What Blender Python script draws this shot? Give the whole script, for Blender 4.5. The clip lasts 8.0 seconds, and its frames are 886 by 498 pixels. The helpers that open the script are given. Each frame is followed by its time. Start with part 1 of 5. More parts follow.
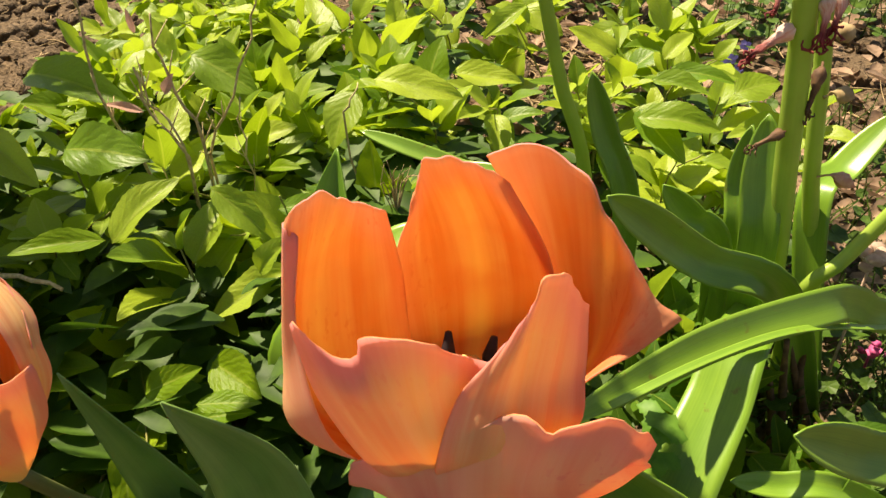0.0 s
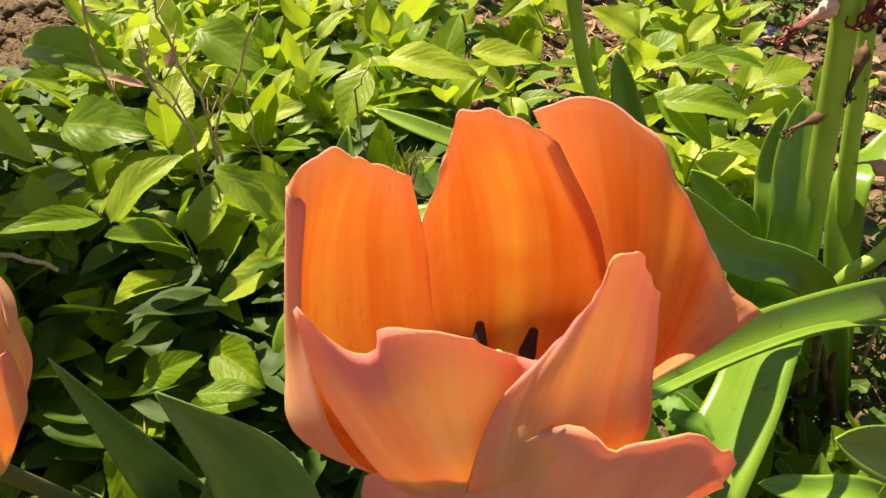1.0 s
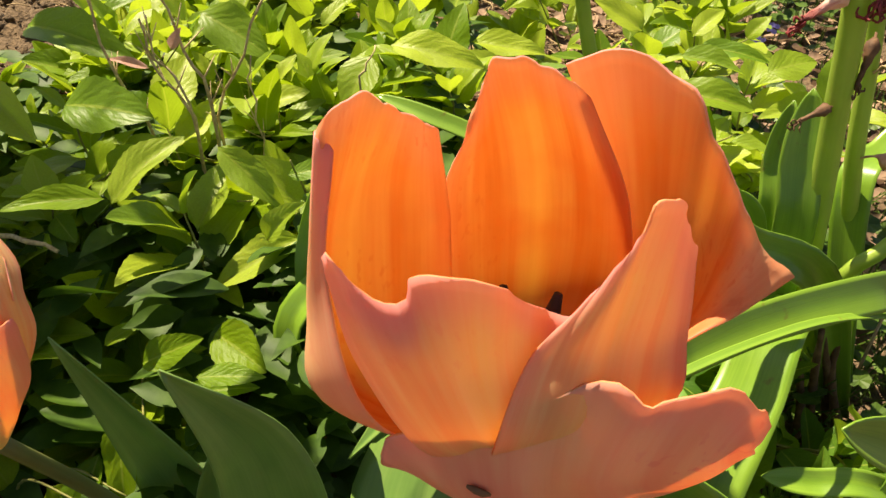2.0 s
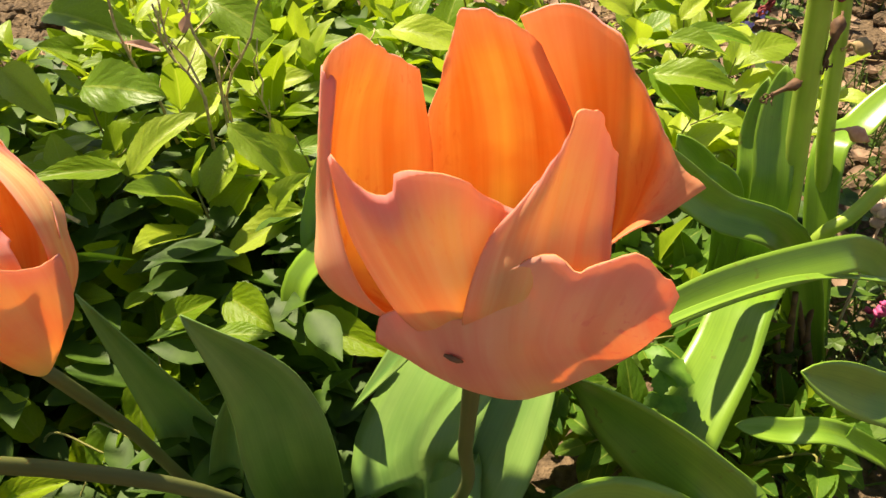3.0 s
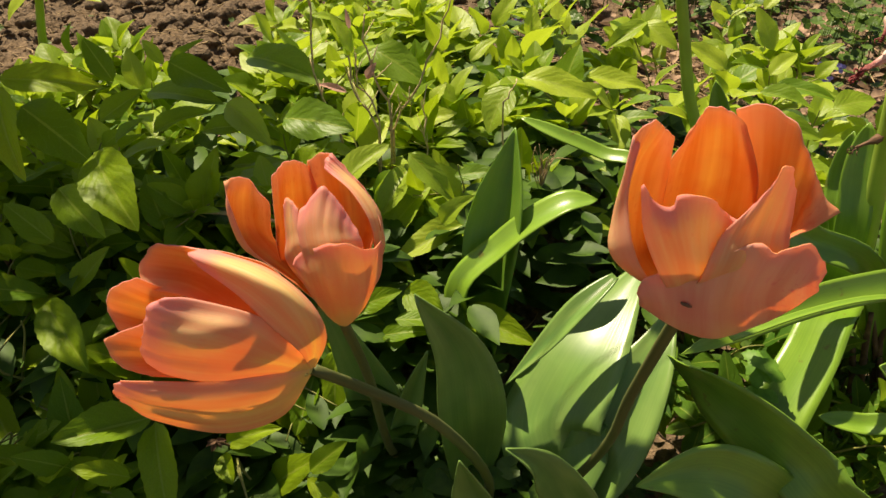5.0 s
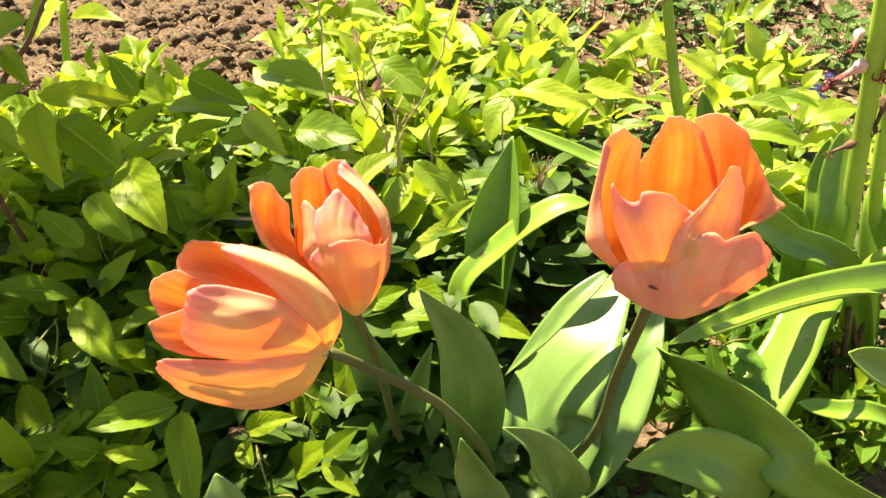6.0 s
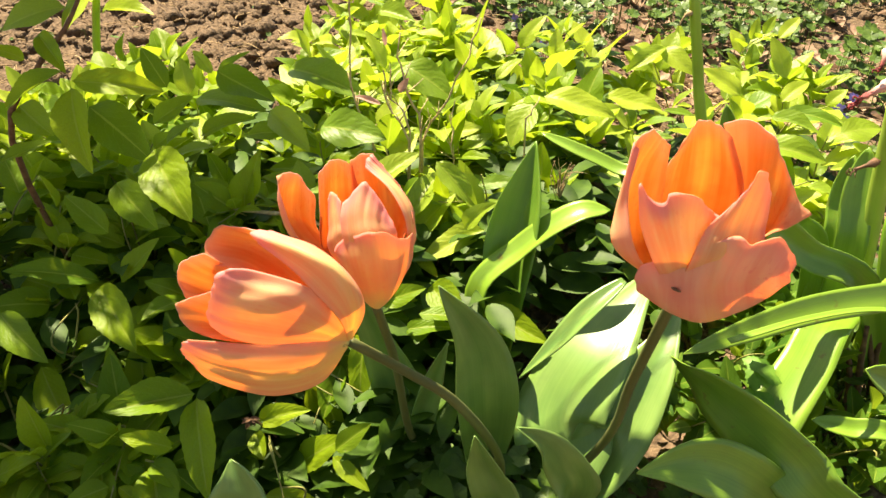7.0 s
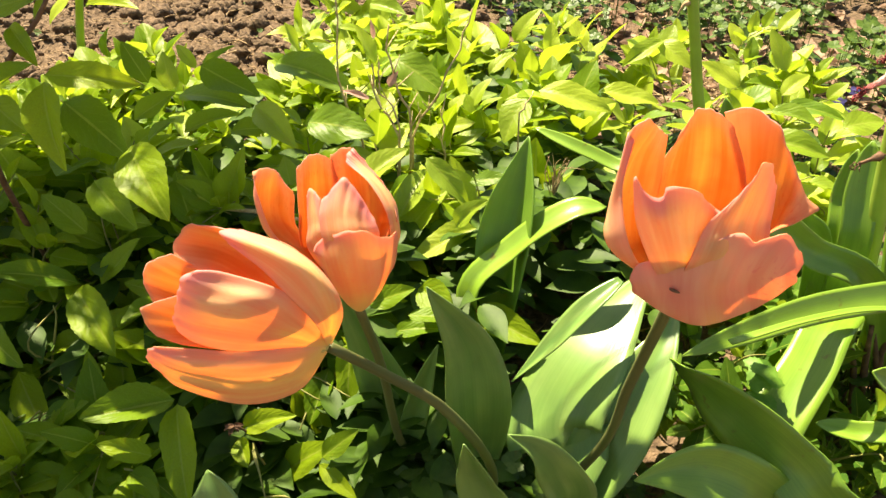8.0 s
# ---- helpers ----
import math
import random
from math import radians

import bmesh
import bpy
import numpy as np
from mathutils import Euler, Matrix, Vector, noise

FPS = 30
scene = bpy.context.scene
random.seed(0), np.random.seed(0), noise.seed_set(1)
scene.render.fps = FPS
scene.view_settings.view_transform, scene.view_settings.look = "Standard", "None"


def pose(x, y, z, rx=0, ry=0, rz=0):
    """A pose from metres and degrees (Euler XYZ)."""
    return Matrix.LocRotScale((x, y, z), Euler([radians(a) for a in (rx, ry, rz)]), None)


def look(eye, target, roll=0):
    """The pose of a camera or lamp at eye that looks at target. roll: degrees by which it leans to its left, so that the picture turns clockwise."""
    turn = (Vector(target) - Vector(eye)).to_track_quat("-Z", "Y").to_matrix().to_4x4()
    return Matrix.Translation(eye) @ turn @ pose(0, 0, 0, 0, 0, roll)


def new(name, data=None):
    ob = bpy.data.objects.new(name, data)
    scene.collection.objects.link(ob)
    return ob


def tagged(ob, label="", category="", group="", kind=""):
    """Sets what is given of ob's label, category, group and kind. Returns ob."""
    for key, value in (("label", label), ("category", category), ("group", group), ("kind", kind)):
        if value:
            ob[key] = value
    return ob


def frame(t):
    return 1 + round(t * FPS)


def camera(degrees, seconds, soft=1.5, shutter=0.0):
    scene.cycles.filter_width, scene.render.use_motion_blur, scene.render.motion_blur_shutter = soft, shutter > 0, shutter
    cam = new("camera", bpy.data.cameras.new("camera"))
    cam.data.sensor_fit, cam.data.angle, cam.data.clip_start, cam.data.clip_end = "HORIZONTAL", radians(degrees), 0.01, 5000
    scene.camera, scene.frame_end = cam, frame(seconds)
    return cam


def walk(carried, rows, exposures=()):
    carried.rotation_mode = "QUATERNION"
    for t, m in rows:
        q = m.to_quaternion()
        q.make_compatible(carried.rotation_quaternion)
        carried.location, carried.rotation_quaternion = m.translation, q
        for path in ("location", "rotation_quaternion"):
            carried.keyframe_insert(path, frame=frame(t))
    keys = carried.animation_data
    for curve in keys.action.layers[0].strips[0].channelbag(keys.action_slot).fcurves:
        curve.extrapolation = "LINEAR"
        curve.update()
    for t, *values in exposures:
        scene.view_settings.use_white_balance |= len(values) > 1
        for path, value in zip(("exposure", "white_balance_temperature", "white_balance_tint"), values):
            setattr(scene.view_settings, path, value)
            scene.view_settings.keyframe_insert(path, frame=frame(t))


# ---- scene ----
cam = camera(59.5, 8.0)
PATH = [
    (0, (0.0706, 0.1072, 0.5495), (0.0021, 1.7254, -0.6239), -1.06),
    (0.5, (0.0790, 0.1210, 0.5336), (0.0223, 1.7110, -0.6784), -1.20),
    (1, (0.0652, 0.1258, 0.5329), (-0.0216, 1.7265, -0.6629), -0.56),
    (1.5, (0.0581, 0.1272, 0.5251), (-0.0175, 1.7301, -0.6687), 0.63),
    (3, (0.0663, 0.0897, 0.5323), (-0.0146, 1.6767, -0.6821), 0.12),
    (3.5, (0.0449, 0.0534, 0.5542), (-0.0770, 1.6658, -0.6227), -0.32),
    (4, (0.0032, 0.0163, 0.5655), (-0.1871, 1.6336, -0.5956), 0.24),
    (4.5, (0.0034, -0.0070, 0.5821), (-0.2090, 1.6094, -0.5765), 0.36),
    (5.8, (0.0120, -0.0430, 0.6045), (-0.2030, 1.5830, -0.5405), -0.50),
    (6, (0.0135, -0.0560, 0.6101), (-0.2169, 1.5736, -0.5263), -0.61),
    (6.5, (0.0150, -0.0740, 0.6120), (-0.2400, 1.5640, -0.5060), 1.00),
    (7, (0.0090, -0.0637, 0.6071), (-0.2546, 1.5732, -0.5114), 1.22),
    (7.5, (0.0110, -0.0550, 0.6050), (-0.2430, 1.5830, -0.5140), 1.50),
    (8, (0.0127, -0.0447, 0.5953), (-0.2470, 1.5908, -0.5261), 1.02),
]
EXPOSURES = [(0.0, 1.0, 8100, 10), (1.5, 1.0, 8100, 10), (3.0, 1.17, 8100, 10), (3.5, 1.07, 8100, 10), (4.0, 0.7, 8100, 10), (4.7, 0.42, 8100, 10), (5.8, 1.88, 8100, 10), (6.5, 1.88, 8100, 10), (7.0, 1.68, 8100, 10), (8.0, 1.68, 8100, 10)]
walk(cam, [(t, look(eye, target, roll)) for t, eye, target, roll in PATH], EXPOSURES)


# ---------------------------------------------------------------- light
world = bpy.data.worlds.new("sky")
scene.world = world
world.use_nodes = True
wn = world.node_tree.nodes
sky = wn.new("ShaderNodeTexSky")
sky.sky_type, sky.sun_disc = "NISHITA", False
SUN_DIR = Vector((-0.43, 0.42, 1.0)).normalized()
sky.sun_elevation = math.asin(SUN_DIR.z)
sky.sun_rotation = math.atan2(SUN_DIR.x, SUN_DIR.y)
wn["Background"].inputs["Strength"].default_value = 0.058
world.node_tree.links.new(sky.outputs[0], wn["Background"].inputs["Color"])
sun_data = bpy.data.lights.new("sun", "SUN")
sun_data.energy, sun_data.angle, sun_data.color = 5.0, radians(0.5), (1.0, 0.94, 0.82)
sun = new("sun", sun_data)
sun.matrix_world = look(SUN_DIR * 5, (0, 0, 0))

GROUND = 0.09


# ---------------------------------------------------------------- materials
def node_mat(name):
    m = bpy.data.materials.new(name)
    m.use_nodes = True
    nt = m.node_tree
    nt.nodes.clear()
    out = nt.nodes.new("ShaderNodeOutputMaterial")
    return m, nt, out


def nd(nt, kind, **sets):
    n = nt.nodes.new(kind)
    for k, v in sets.items():
        n.inputs[k.replace("_", " ")].default_value = v
    return n


def ramp(nt, fac, stops):
    r = nt.nodes.new("ShaderNodeValToRGB")
    el = r.color_ramp.elements
    el[0].position, el[0].color = stops[0][0], (*stops[0][1], 1)
    el[1].position, el[1].color = stops[-1][0], (*stops[-1][1], 1)
    for p, c in stops[1:-1]:
        e = el.new(p)
        e.color = (*c, 1)
    nt.links.new(fac, r.inputs[0])
    return r.outputs[0]


def mixc(nt, fac, a, b, mode="MIX"):
    m = nt.nodes.new("ShaderNodeMix")
    m.data_type, m.blend_type = "RGBA", mode
    for sock, v in ((m.inputs[0], fac), (m.inputs[6], a), (m.inputs[7], b)):
        if isinstance(v, (int, float)):
            sock.default_value = v
        elif isinstance(v, tuple):
            sock.default_value = (*v, 1)
        else:
            nt.links.new(v, sock)
    return m.outputs[2]


def maths(nt, op, a, b=0.0):
    m = nt.nodes.new("ShaderNodeMath")
    m.operation = op
    for sock, v in ((m.inputs[0], a), (m.inputs[1], b)):
        if isinstance(v, (int, float)):
            sock.default_value = v
        else:
            nt.links.new(v, sock)
    return m.outputs[0]


def noise_fac(nt, scale, detail=3.0, coord=None, stretch=None):
    n = nd(nt, "ShaderNodeTexNoise", Scale=scale, Detail=detail)
    if coord is None:
        coord = nt.nodes.new("ShaderNodeTexCoord").outputs["Object"]
    if stretch:
        mp = nt.nodes.new("ShaderNodeMapping")
        mp.inputs["Scale"].default_value = stretch
        nt.links.new(coord, mp.inputs[0])
        coord = mp.outputs[0]
    nt.links.new(coord, n.inputs["Vector"])
    return n.outputs["Fac"]


def finish(nt, out, color, rough=0.5, trans=0.0, trans_color=None, bump=None, bump_h=0.3, bump_d=0.0005, spec=0.5, coat=0.0):
    """Principled surface, with light passing through thin tissue where trans is above 0."""
    p = nd(nt, "ShaderNodeBsdfPrincipled", Roughness=rough)
    p.inputs["Specular IOR Level"].default_value = spec
    if isinstance(color, tuple):
        p.inputs["Base Color"].default_value = (*color, 1)
    else:
        nt.links.new(color, p.inputs["Base Color"])
    if bump is not None:
        b = nd(nt, "ShaderNodeBump", Strength=bump_h, Distance=bump_d)
        nt.links.new(bump, b.inputs["Height"])
        nt.links.new(b.outputs[0], p.inputs["Normal"])
    if trans > 0:
        t = nt.nodes.new("ShaderNodeBsdfTranslucent")
        tc = trans_color if trans_color is not None else color
        if isinstance(tc, tuple):
            t.inputs[0].default_value = (*tc, 1)
        else:
            nt.links.new(tc, t.inputs[0])
        mx = nt.nodes.new("ShaderNodeMixShader")
        mx.inputs[0].default_value = trans
        nt.links.new(p.outputs[0], mx.inputs[1])
        nt.links.new(t.outputs[0], mx.inputs[2])
        nt.links.new(mx.outputs[0], out.inputs[0])
    else:
        nt.links.new(p.outputs[0], out.inputs[0])


def uv_parts(nt):
    uv = nt.nodes.new("ShaderNodeUVMap")
    s = nt.nodes.new("ShaderNodeSeparateXYZ")
    nt.links.new(uv.outputs[0], s.inputs[0])
    return uv.outputs[0], s.outputs[0], s.outputs[1]


def shrub_leaf_mat(name, young, old, rough=0.37, spec=0.42):
    """Netted, slightly glossy shrub leaf: pale midrib, side veins, each leaf its own green."""
    m, nt, out = node_mat(name)
    uv, u, v = uv_parts(nt)
    rnd = nt.nodes.new("ShaderNodeObjectInfo").outputs["Random"]
    base = ramp(nt, rnd, [(0.0, old), (0.45, tuple((a + b) / 2 for a, b in zip(young, old))), (1.0, young)])
    side = maths(nt, "ABSOLUTE", maths(nt, "SUBTRACT", u, 0.5))
    mid = maths(nt, "LESS_THAN", side, 0.028)
    slant = maths(nt, "SUBTRACT", maths(nt, "MULTIPLY", v, 7.0), maths(nt, "MULTIPLY", side, 5.0))
    slant = maths(nt, "ADD", slant, maths(nt, "MULTIPLY", noise_fac(nt, 5.0, 2.0, uv), 1.6))
    wave = maths(nt, "ABSOLUTE", maths(nt, "SUBTRACT", maths(nt, "FRACT", slant), 0.5))
    vein = maths(nt, "LESS_THAN", wave, 0.045)
    blot = noise_fac(nt, 60.0, 4.0)
    col = mixc(nt, maths(nt, "MULTIPLY", vein, 0.16), base, (0.30, 0.42, 0.08))
    col = mixc(nt, maths(nt, "MULTIPLY", mid, 0.55), col, (0.40, 0.48, 0.08))
    col = mixc(nt, 0.35, col, ramp(nt, blot, [(0.3, (0.35, 0.35, 0.35)), (0.7, (0.75, 0.75, 0.7))]), "OVERLAY")
    tcol = mixc(nt, 0.45, col, (0.50, 0.63, 0.03))
    h = maths(nt, "ADD", maths(nt, "MULTIPLY", wave, 1.0), maths(nt, "MULTIPLY", blot, 0.5))
    finish(nt, out, col, rough, 0.46, tcol, h, 0.32, 0.0012, spec)
    return m


def blade_mat(name, dark, light, rough=0.38, trans=0.3, stripes=40.0, brown=0.0, even=0.55, spec=0.45):
    """Long leaf with fine lengthwise veins."""
    m, nt, out = node_mat(name)
    uv, u, v = uv_parts(nt)
    streak = noise_fac(nt, 1.0, 3.0, uv, (stripes, 1.5, 1.0))
    blot = noise_fac(nt, 28.0, 4.0)
    col = ramp(nt, mixc(nt, even, streak, noise_fac(nt, 1.0, 2.0, uv, (2.5, 2.0, 1.0))), [(0.25, dark), (0.78, light)])
    col = mixc(nt, 0.35, col, ramp(nt, blot, [(0.3, (0.3, 0.32, 0.3)), (0.7, (0.72, 0.72, 0.66))]), "OVERLAY")
    rnd = nt.nodes.new("ShaderNodeObjectInfo").outputs["Random"]
    col = mixc(nt, maths(nt, "MULTIPLY", rnd, 0.25), col, light)
    if brown > 0:
        spot = noise_fac(nt, 95.0, 5.0)
        col = mixc(nt, ramp(nt, spot, [(0.67, (0, 0, 0)), (0.74, (brown, brown, brown))]), col, (0.16, 0.075, 0.02))
    finish(nt, out, col, rough, trans, mixc(nt, 0.35, col, (0.42, 0.55, 0.04)), streak, 0.16, 0.0005, spec)
    return m


def petal_mat(name, root, body, pale, edge, flush, trans, tcol, blush, rib_width, tip):
    """Silky tulip petal: yellow root and midrib, warm body streaked lengthwise with paler bands, pink tip and rim.
    blush: how far a pink flush spreads over the middle of some petals; rib_width: half the width of the yellow midrib; tip: strength of the pink tip."""
    m, nt, out = node_mat(name)
    uv, u, v = uv_parts(nt)
    rnd = nt.nodes.new("ShaderNodeObjectInfo").outputs["Random"]
    fine = noise_fac(nt, 1.0, 5.0, uv, (60.0, 2.2, 1.0))
    band = noise_fac(nt, 1.0, 3.0, uv, (8.0, 0.9, 1.0))
    wide = noise_fac(nt, 42.0, 3.0)
    side = maths(nt, "ABSOLUTE", maths(nt, "SUBTRACT", u, 0.5))
    col = ramp(nt, band, [(0.40, body), (0.60, pale)])
    col = mixc(nt, ramp(nt, v, [(0.04, (1, 1, 1)), (0.15 + rib_width, (0, 0, 0))]), col, root)
    fade = ramp(nt, v, [(0.35, (1, 1, 1)), (0.95, (0.25, 0.25, 0.25))])
    rib = maths(nt, "MULTIPLY", fade, ramp(nt, maths(nt, "ADD", side, maths(nt, "MULTIPLY", maths(nt, "SUBTRACT", fine, 0.5), 0.10)), [(0.0, (0.9, 0.9, 0.9)), (0.05, (0.6, 0.6, 0.6)), (rib_width, (0, 0, 0))]))
    col = mixc(nt, rib, col, root)
    mid = maths(nt, "MULTIPLY", ramp(nt, v, [(0.30, (0, 0, 0)), (0.58, (1, 1, 1)), (0.95, (0.5, 0.5, 0.5))]), ramp(nt, wide, [(0.40, (0, 0, 0)), (0.66, (1, 1, 1))]))
    mid = maths(nt, "MULTIPLY", mid, maths(nt, "MULTIPLY", maths(nt, "ADD", rnd, 0.25), blush))
    col = mixc(nt, mid, col, flush)
    rim = ramp(nt, maths(nt, "ADD", side, maths(nt, "MULTIPLY", maths(nt, "POWER", v, 9.0), 0.46)), [(0.34, (0, 0, 0)), (0.60, (0.9, 0.9, 0.9))])
    col = mixc(nt, maths(nt, "MULTIPLY", rim, maths(nt, "ADD", maths(nt, "MULTIPLY", band, 1.2), 0.1)), col, edge)
    end = ramp(nt, maths(nt, "ADD", v, maths(nt, "MULTIPLY", maths(nt, "SUBTRACT", wide, 0.5), 0.25)), [(0.86, (0, 0, 0)), (1.0, (0.8, 0.8, 0.8))])
    col = mixc(nt, maths(nt, "MULTIPLY", end, tip), col, edge)
    col = mixc(nt, 0.22, col, ramp(nt, fine, [(0.3, (0.34, 0.30, 0.30)), (0.7, (0.70, 0.68, 0.66))]), "OVERLAY")
    fleck = maths(nt, "MULTIPLY", ramp(nt, noise_fac(nt, 34.0, 2.0), [(0.55, (0, 0, 0)), (0.63, (1, 1, 1))]), ramp(nt, noise_fac(nt, 1.0, 2.0, uv, (26.0, 22.0, 1.0)), [(0.58, (0, 0, 0)), (0.66, (0.5, 0.5, 0.5))]))
    col = mixc(nt, maths(nt, "MULTIPLY", fleck, max(0.0, blush * 2 - 0.9)), col, (flush[0] * 0.92, flush[1] * 0.6, flush[2] * 0.75))
    tc = mixc(nt, 0.5, col, tcol)
    finish(nt, out, col, 0.5, trans, tc, maths(nt, "ADD", fine, maths(nt, "MULTIPLY", band, 0.7)), 0.22, 0.0006, 0.3)
    return m


def plain_mat(name, dark, light, scale, rough=0.7, trans=0.0, bump=0.4, dist=0.001, stretch=None):
    m, nt, out = node_mat(name)
    a = noise_fac(nt, scale, 5.0, None, stretch)
    b = noise_fac(nt, scale * 0.17, 3.0)
    col = ramp(nt, a, [(0.3, dark), (0.7, light)])
    col = mixc(nt, 0.4, col, ramp(nt, b, [(0.3, (0.3, 0.3, 0.3)), (0.7, (0.7, 0.7, 0.7))]), "OVERLAY")
    rnd = nt.nodes.new("ShaderNodeNewGeometry").outputs["Random Per Island"]
    col = mixc(nt, maths(nt, "MULTIPLY", rnd, 0.35), col, light)
    finish(nt, out, col, rough, trans, None, a, bump, dist, 0.3)
    return m


def bell_mat(name):
    """Faded flower bell: pale at the stalk, crimson and brown towards the mouth, with dark wrinkles."""
    m, nt, out = node_mat(name)
    uv, u, v = uv_parts(nt)
    wr = noise_fac(nt, 1.0, 4.0, uv, (24.0, 3.0, 1.0))
    col = ramp(nt, v, [(0.0, (0.22, 0.30, 0.08)), (0.3, (0.82, 0.64, 0.54)), (0.62, (0.78, 0.48, 0.42)), (0.82, (0.48, 0.13, 0.12)), (1.0, (0.14, 0.03, 0.03))])
    col = mixc(nt, 0.6, col, ramp(nt, wr, [(0.35, (0.2, 0.15, 0.15)), (0.65, (0.75, 0.7, 0.7))]), "OVERLAY")
    finish(nt, out, col, 0.6, 0.25, None, wr, 0.8, 0.001, 0.3)
    return m


BELL = bell_mat("faded_bell")
SHRUB = shrub_leaf_mat("shrub_leaf", (0.45, 0.56, 0.055), (0.13, 0.25, 0.02), 0.43, 0.40)
TULIP_LEAF = blade_mat("tulip_leaf", (0.055, 0.18, 0.03), (0.26, 0.38, 0.10), 0.32, 0.14, 40.0, 0.0, 0.75, 0.5)
STRAP = blade_mat("strap_leaf", (0.085, 0.21, 0.018), (0.25, 0.40, 0.045), 0.34, 0.10, 34.0, 0.6, 0.6, 0.55)
STALK = blade_mat("green_stalk", (0.26, 0.42, 0.05), (0.48, 0.62, 0.12), 0.35, 0.3, 8.0)
YOUNG_LEAF = blade_mat("young_tulip_leaf", (0.09, 0.27, 0.03), (0.26, 0.43, 0.06), 0.36, 0.34, 40.0, 0.0, 0.7, 0.45)
TULIP_STEM = blade_mat("tulip_stem", (0.075, 0.09, 0.03), (0.15, 0.16, 0.055), 0.5, 0.05, 8.0, 0.0, 0.55, 0.25)
PETAL_OUT = petal_mat("petal_outside", (0.96, 0.86, 0.36), (0.91, 0.58, 0.29), (0.95, 0.80, 0.42), (0.92, 0.38, 0.42), (0.89, 0.47, 0.31), 0.54, (1.0, 0.78, 0.36), 0.62, 0.27, 1.0)
PETAL_PINK = petal_mat("petal_outside_pink", (0.95, 0.70, 0.34), (0.88, 0.46, 0.31), (0.94, 0.66, 0.44), (0.92, 0.42, 0.40), (0.84, 0.36, 0.33), 0.46, (0.98, 0.60, 0.33), 0.95, 0.10, 0.6)
PETAL_IN = petal_mat("petal_inside", (0.94, 0.70, 0.22), (0.80, 0.23, 0.065), (0.86, 0.37, 0.13), (0.89, 0.46, 0.27), (0.74, 0.12, 0.03), 0.42, (0.94, 0.36, 0.09), 0.75, 0.12, 0.55)
TWIG = plain_mat("bark_twig", (0.25, 0.16, 0.07), (0.70, 0.56, 0.30), 300.0, 0.75)
SHOOT = plain_mat("green_shoot", (0.14, 0.16, 0.04), (0.30, 0.28, 0.08), 200.0, 0.6)
SOIL = plain_mat("garden_soil", (0.035, 0.022, 0.013), (0.20, 0.135, 0.08), 140.0, 0.95, 0, 1.0, 0.008)
STRAW = plain_mat("dry_straw", (0.18, 0.11, 0.05), (0.48, 0.35, 0.19), 120.0, 0.85)
DEADLEAF = plain_mat("dead_leaf", (0.13, 0.075, 0.045), (0.46, 0.31, 0.21), 90.0, 0.8, 0.2)
IVY = shrub_leaf_mat("ground_ivy_leaf", (0.12, 0.24, 0.028), (0.04, 0.12, 0.014), 0.5, 0.12)
# dark end lowered so that shade over the ground sits in the leaf colour
COVER_SHADE = plain_mat("ground_cover_leaf_shade_dark", (0.02, 0.06, 0.01), (0.13, 0.22, 0.035), 60.0, 0.45, 0.3)
VIOLET = plain_mat("violet_petal", (0.16, 0.12, 0.50), (0.34, 0.28, 0.72), 200.0, 0.6, 0.3)
WITHER_PINK = plain_mat("withered_pink", (0.40, 0.16, 0.13), (0.68, 0.42, 0.32), 160.0, 0.6, 0.3)
CRIMSON = plain_mat("withered_crimson", (0.12, 0.016, 0.018), (0.36, 0.055, 0.06), 160.0, 0.6, 0.2)
WITHER_BROWN = plain_mat("withered_brown", (0.06, 0.028, 0.018), (0.24, 0.13, 0.07), 160.0, 0.7, 0.15)
MAGENTA = plain_mat("magenta_petal", (0.60, 0.05, 0.22), (0.80, 0.18, 0.40), 160.0, 0.5, 0.3)
SEEDLING = plain_mat("seedling_leaf", (0.08, 0.21, 0.02), (0.17, 0.34, 0.045), 120.0, 0.5, 0.35)
CREAM = plain_mat("dry_cream_petal", (0.46, 0.30, 0.22), (0.72, 0.56, 0.44), 160.0, 0.7, 0.3)
STAMEN = plain_mat("dark_anther", (0.012, 0.008, 0.012), (0.04, 0.025, 0.03), 300.0, 0.7)
PISTIL = plain_mat("pale_pistil", (0.45, 0.45, 0.12), (0.62, 0.58, 0.22), 300.0, 0.5)
# albedo lowered: the deep shade inside the shrubs is put into this colour
UNDER_SHADE = plain_mat("understory_leaf_shade_dark", (0.022, 0.065, 0.006), (0.075, 0.155, 0.011), 60.0, 0.55, 0.3)


# ---------------------------------------------------------------- mesh helpers
def mesh_from(name, verts, faces, uvs=None, mats=(), midx=None, smooth=True):
    me = bpy.data.meshes.new(name)
    me.from_pydata([tuple(v) for v in verts], [], faces)
    if uvs is not None:
        lay = me.uv_layers.new(name="UVMap")
        flat = np.empty(len(me.loops), dtype=np.int32)
        me.loops.foreach_get("vertex_index", flat)
        lay.data.foreach_set("uv", np.asarray(uvs, dtype=np.float32)[flat].ravel())
    for m in mats:
        me.materials.append(m)
    if midx is not None:
        me.polygons.foreach_set("material_index", midx)
    me.polygons.foreach_set("use_smooth", [smooth] * len(me.polygons))
    me.update()
    return me


def part(name, me, parent, label="", at=None):
    """Links a mesh as one object under a thing or a part."""
    ob = new(name, me)
    if at is not None:
        ob.matrix_basis = at
    if parent is not None:
        ob.parent = parent
    if label:
        tagged(ob, label)
    return ob


def thing(name, label, category, group="", kind=""):
    return tagged(new(name), label, category, group, kind)


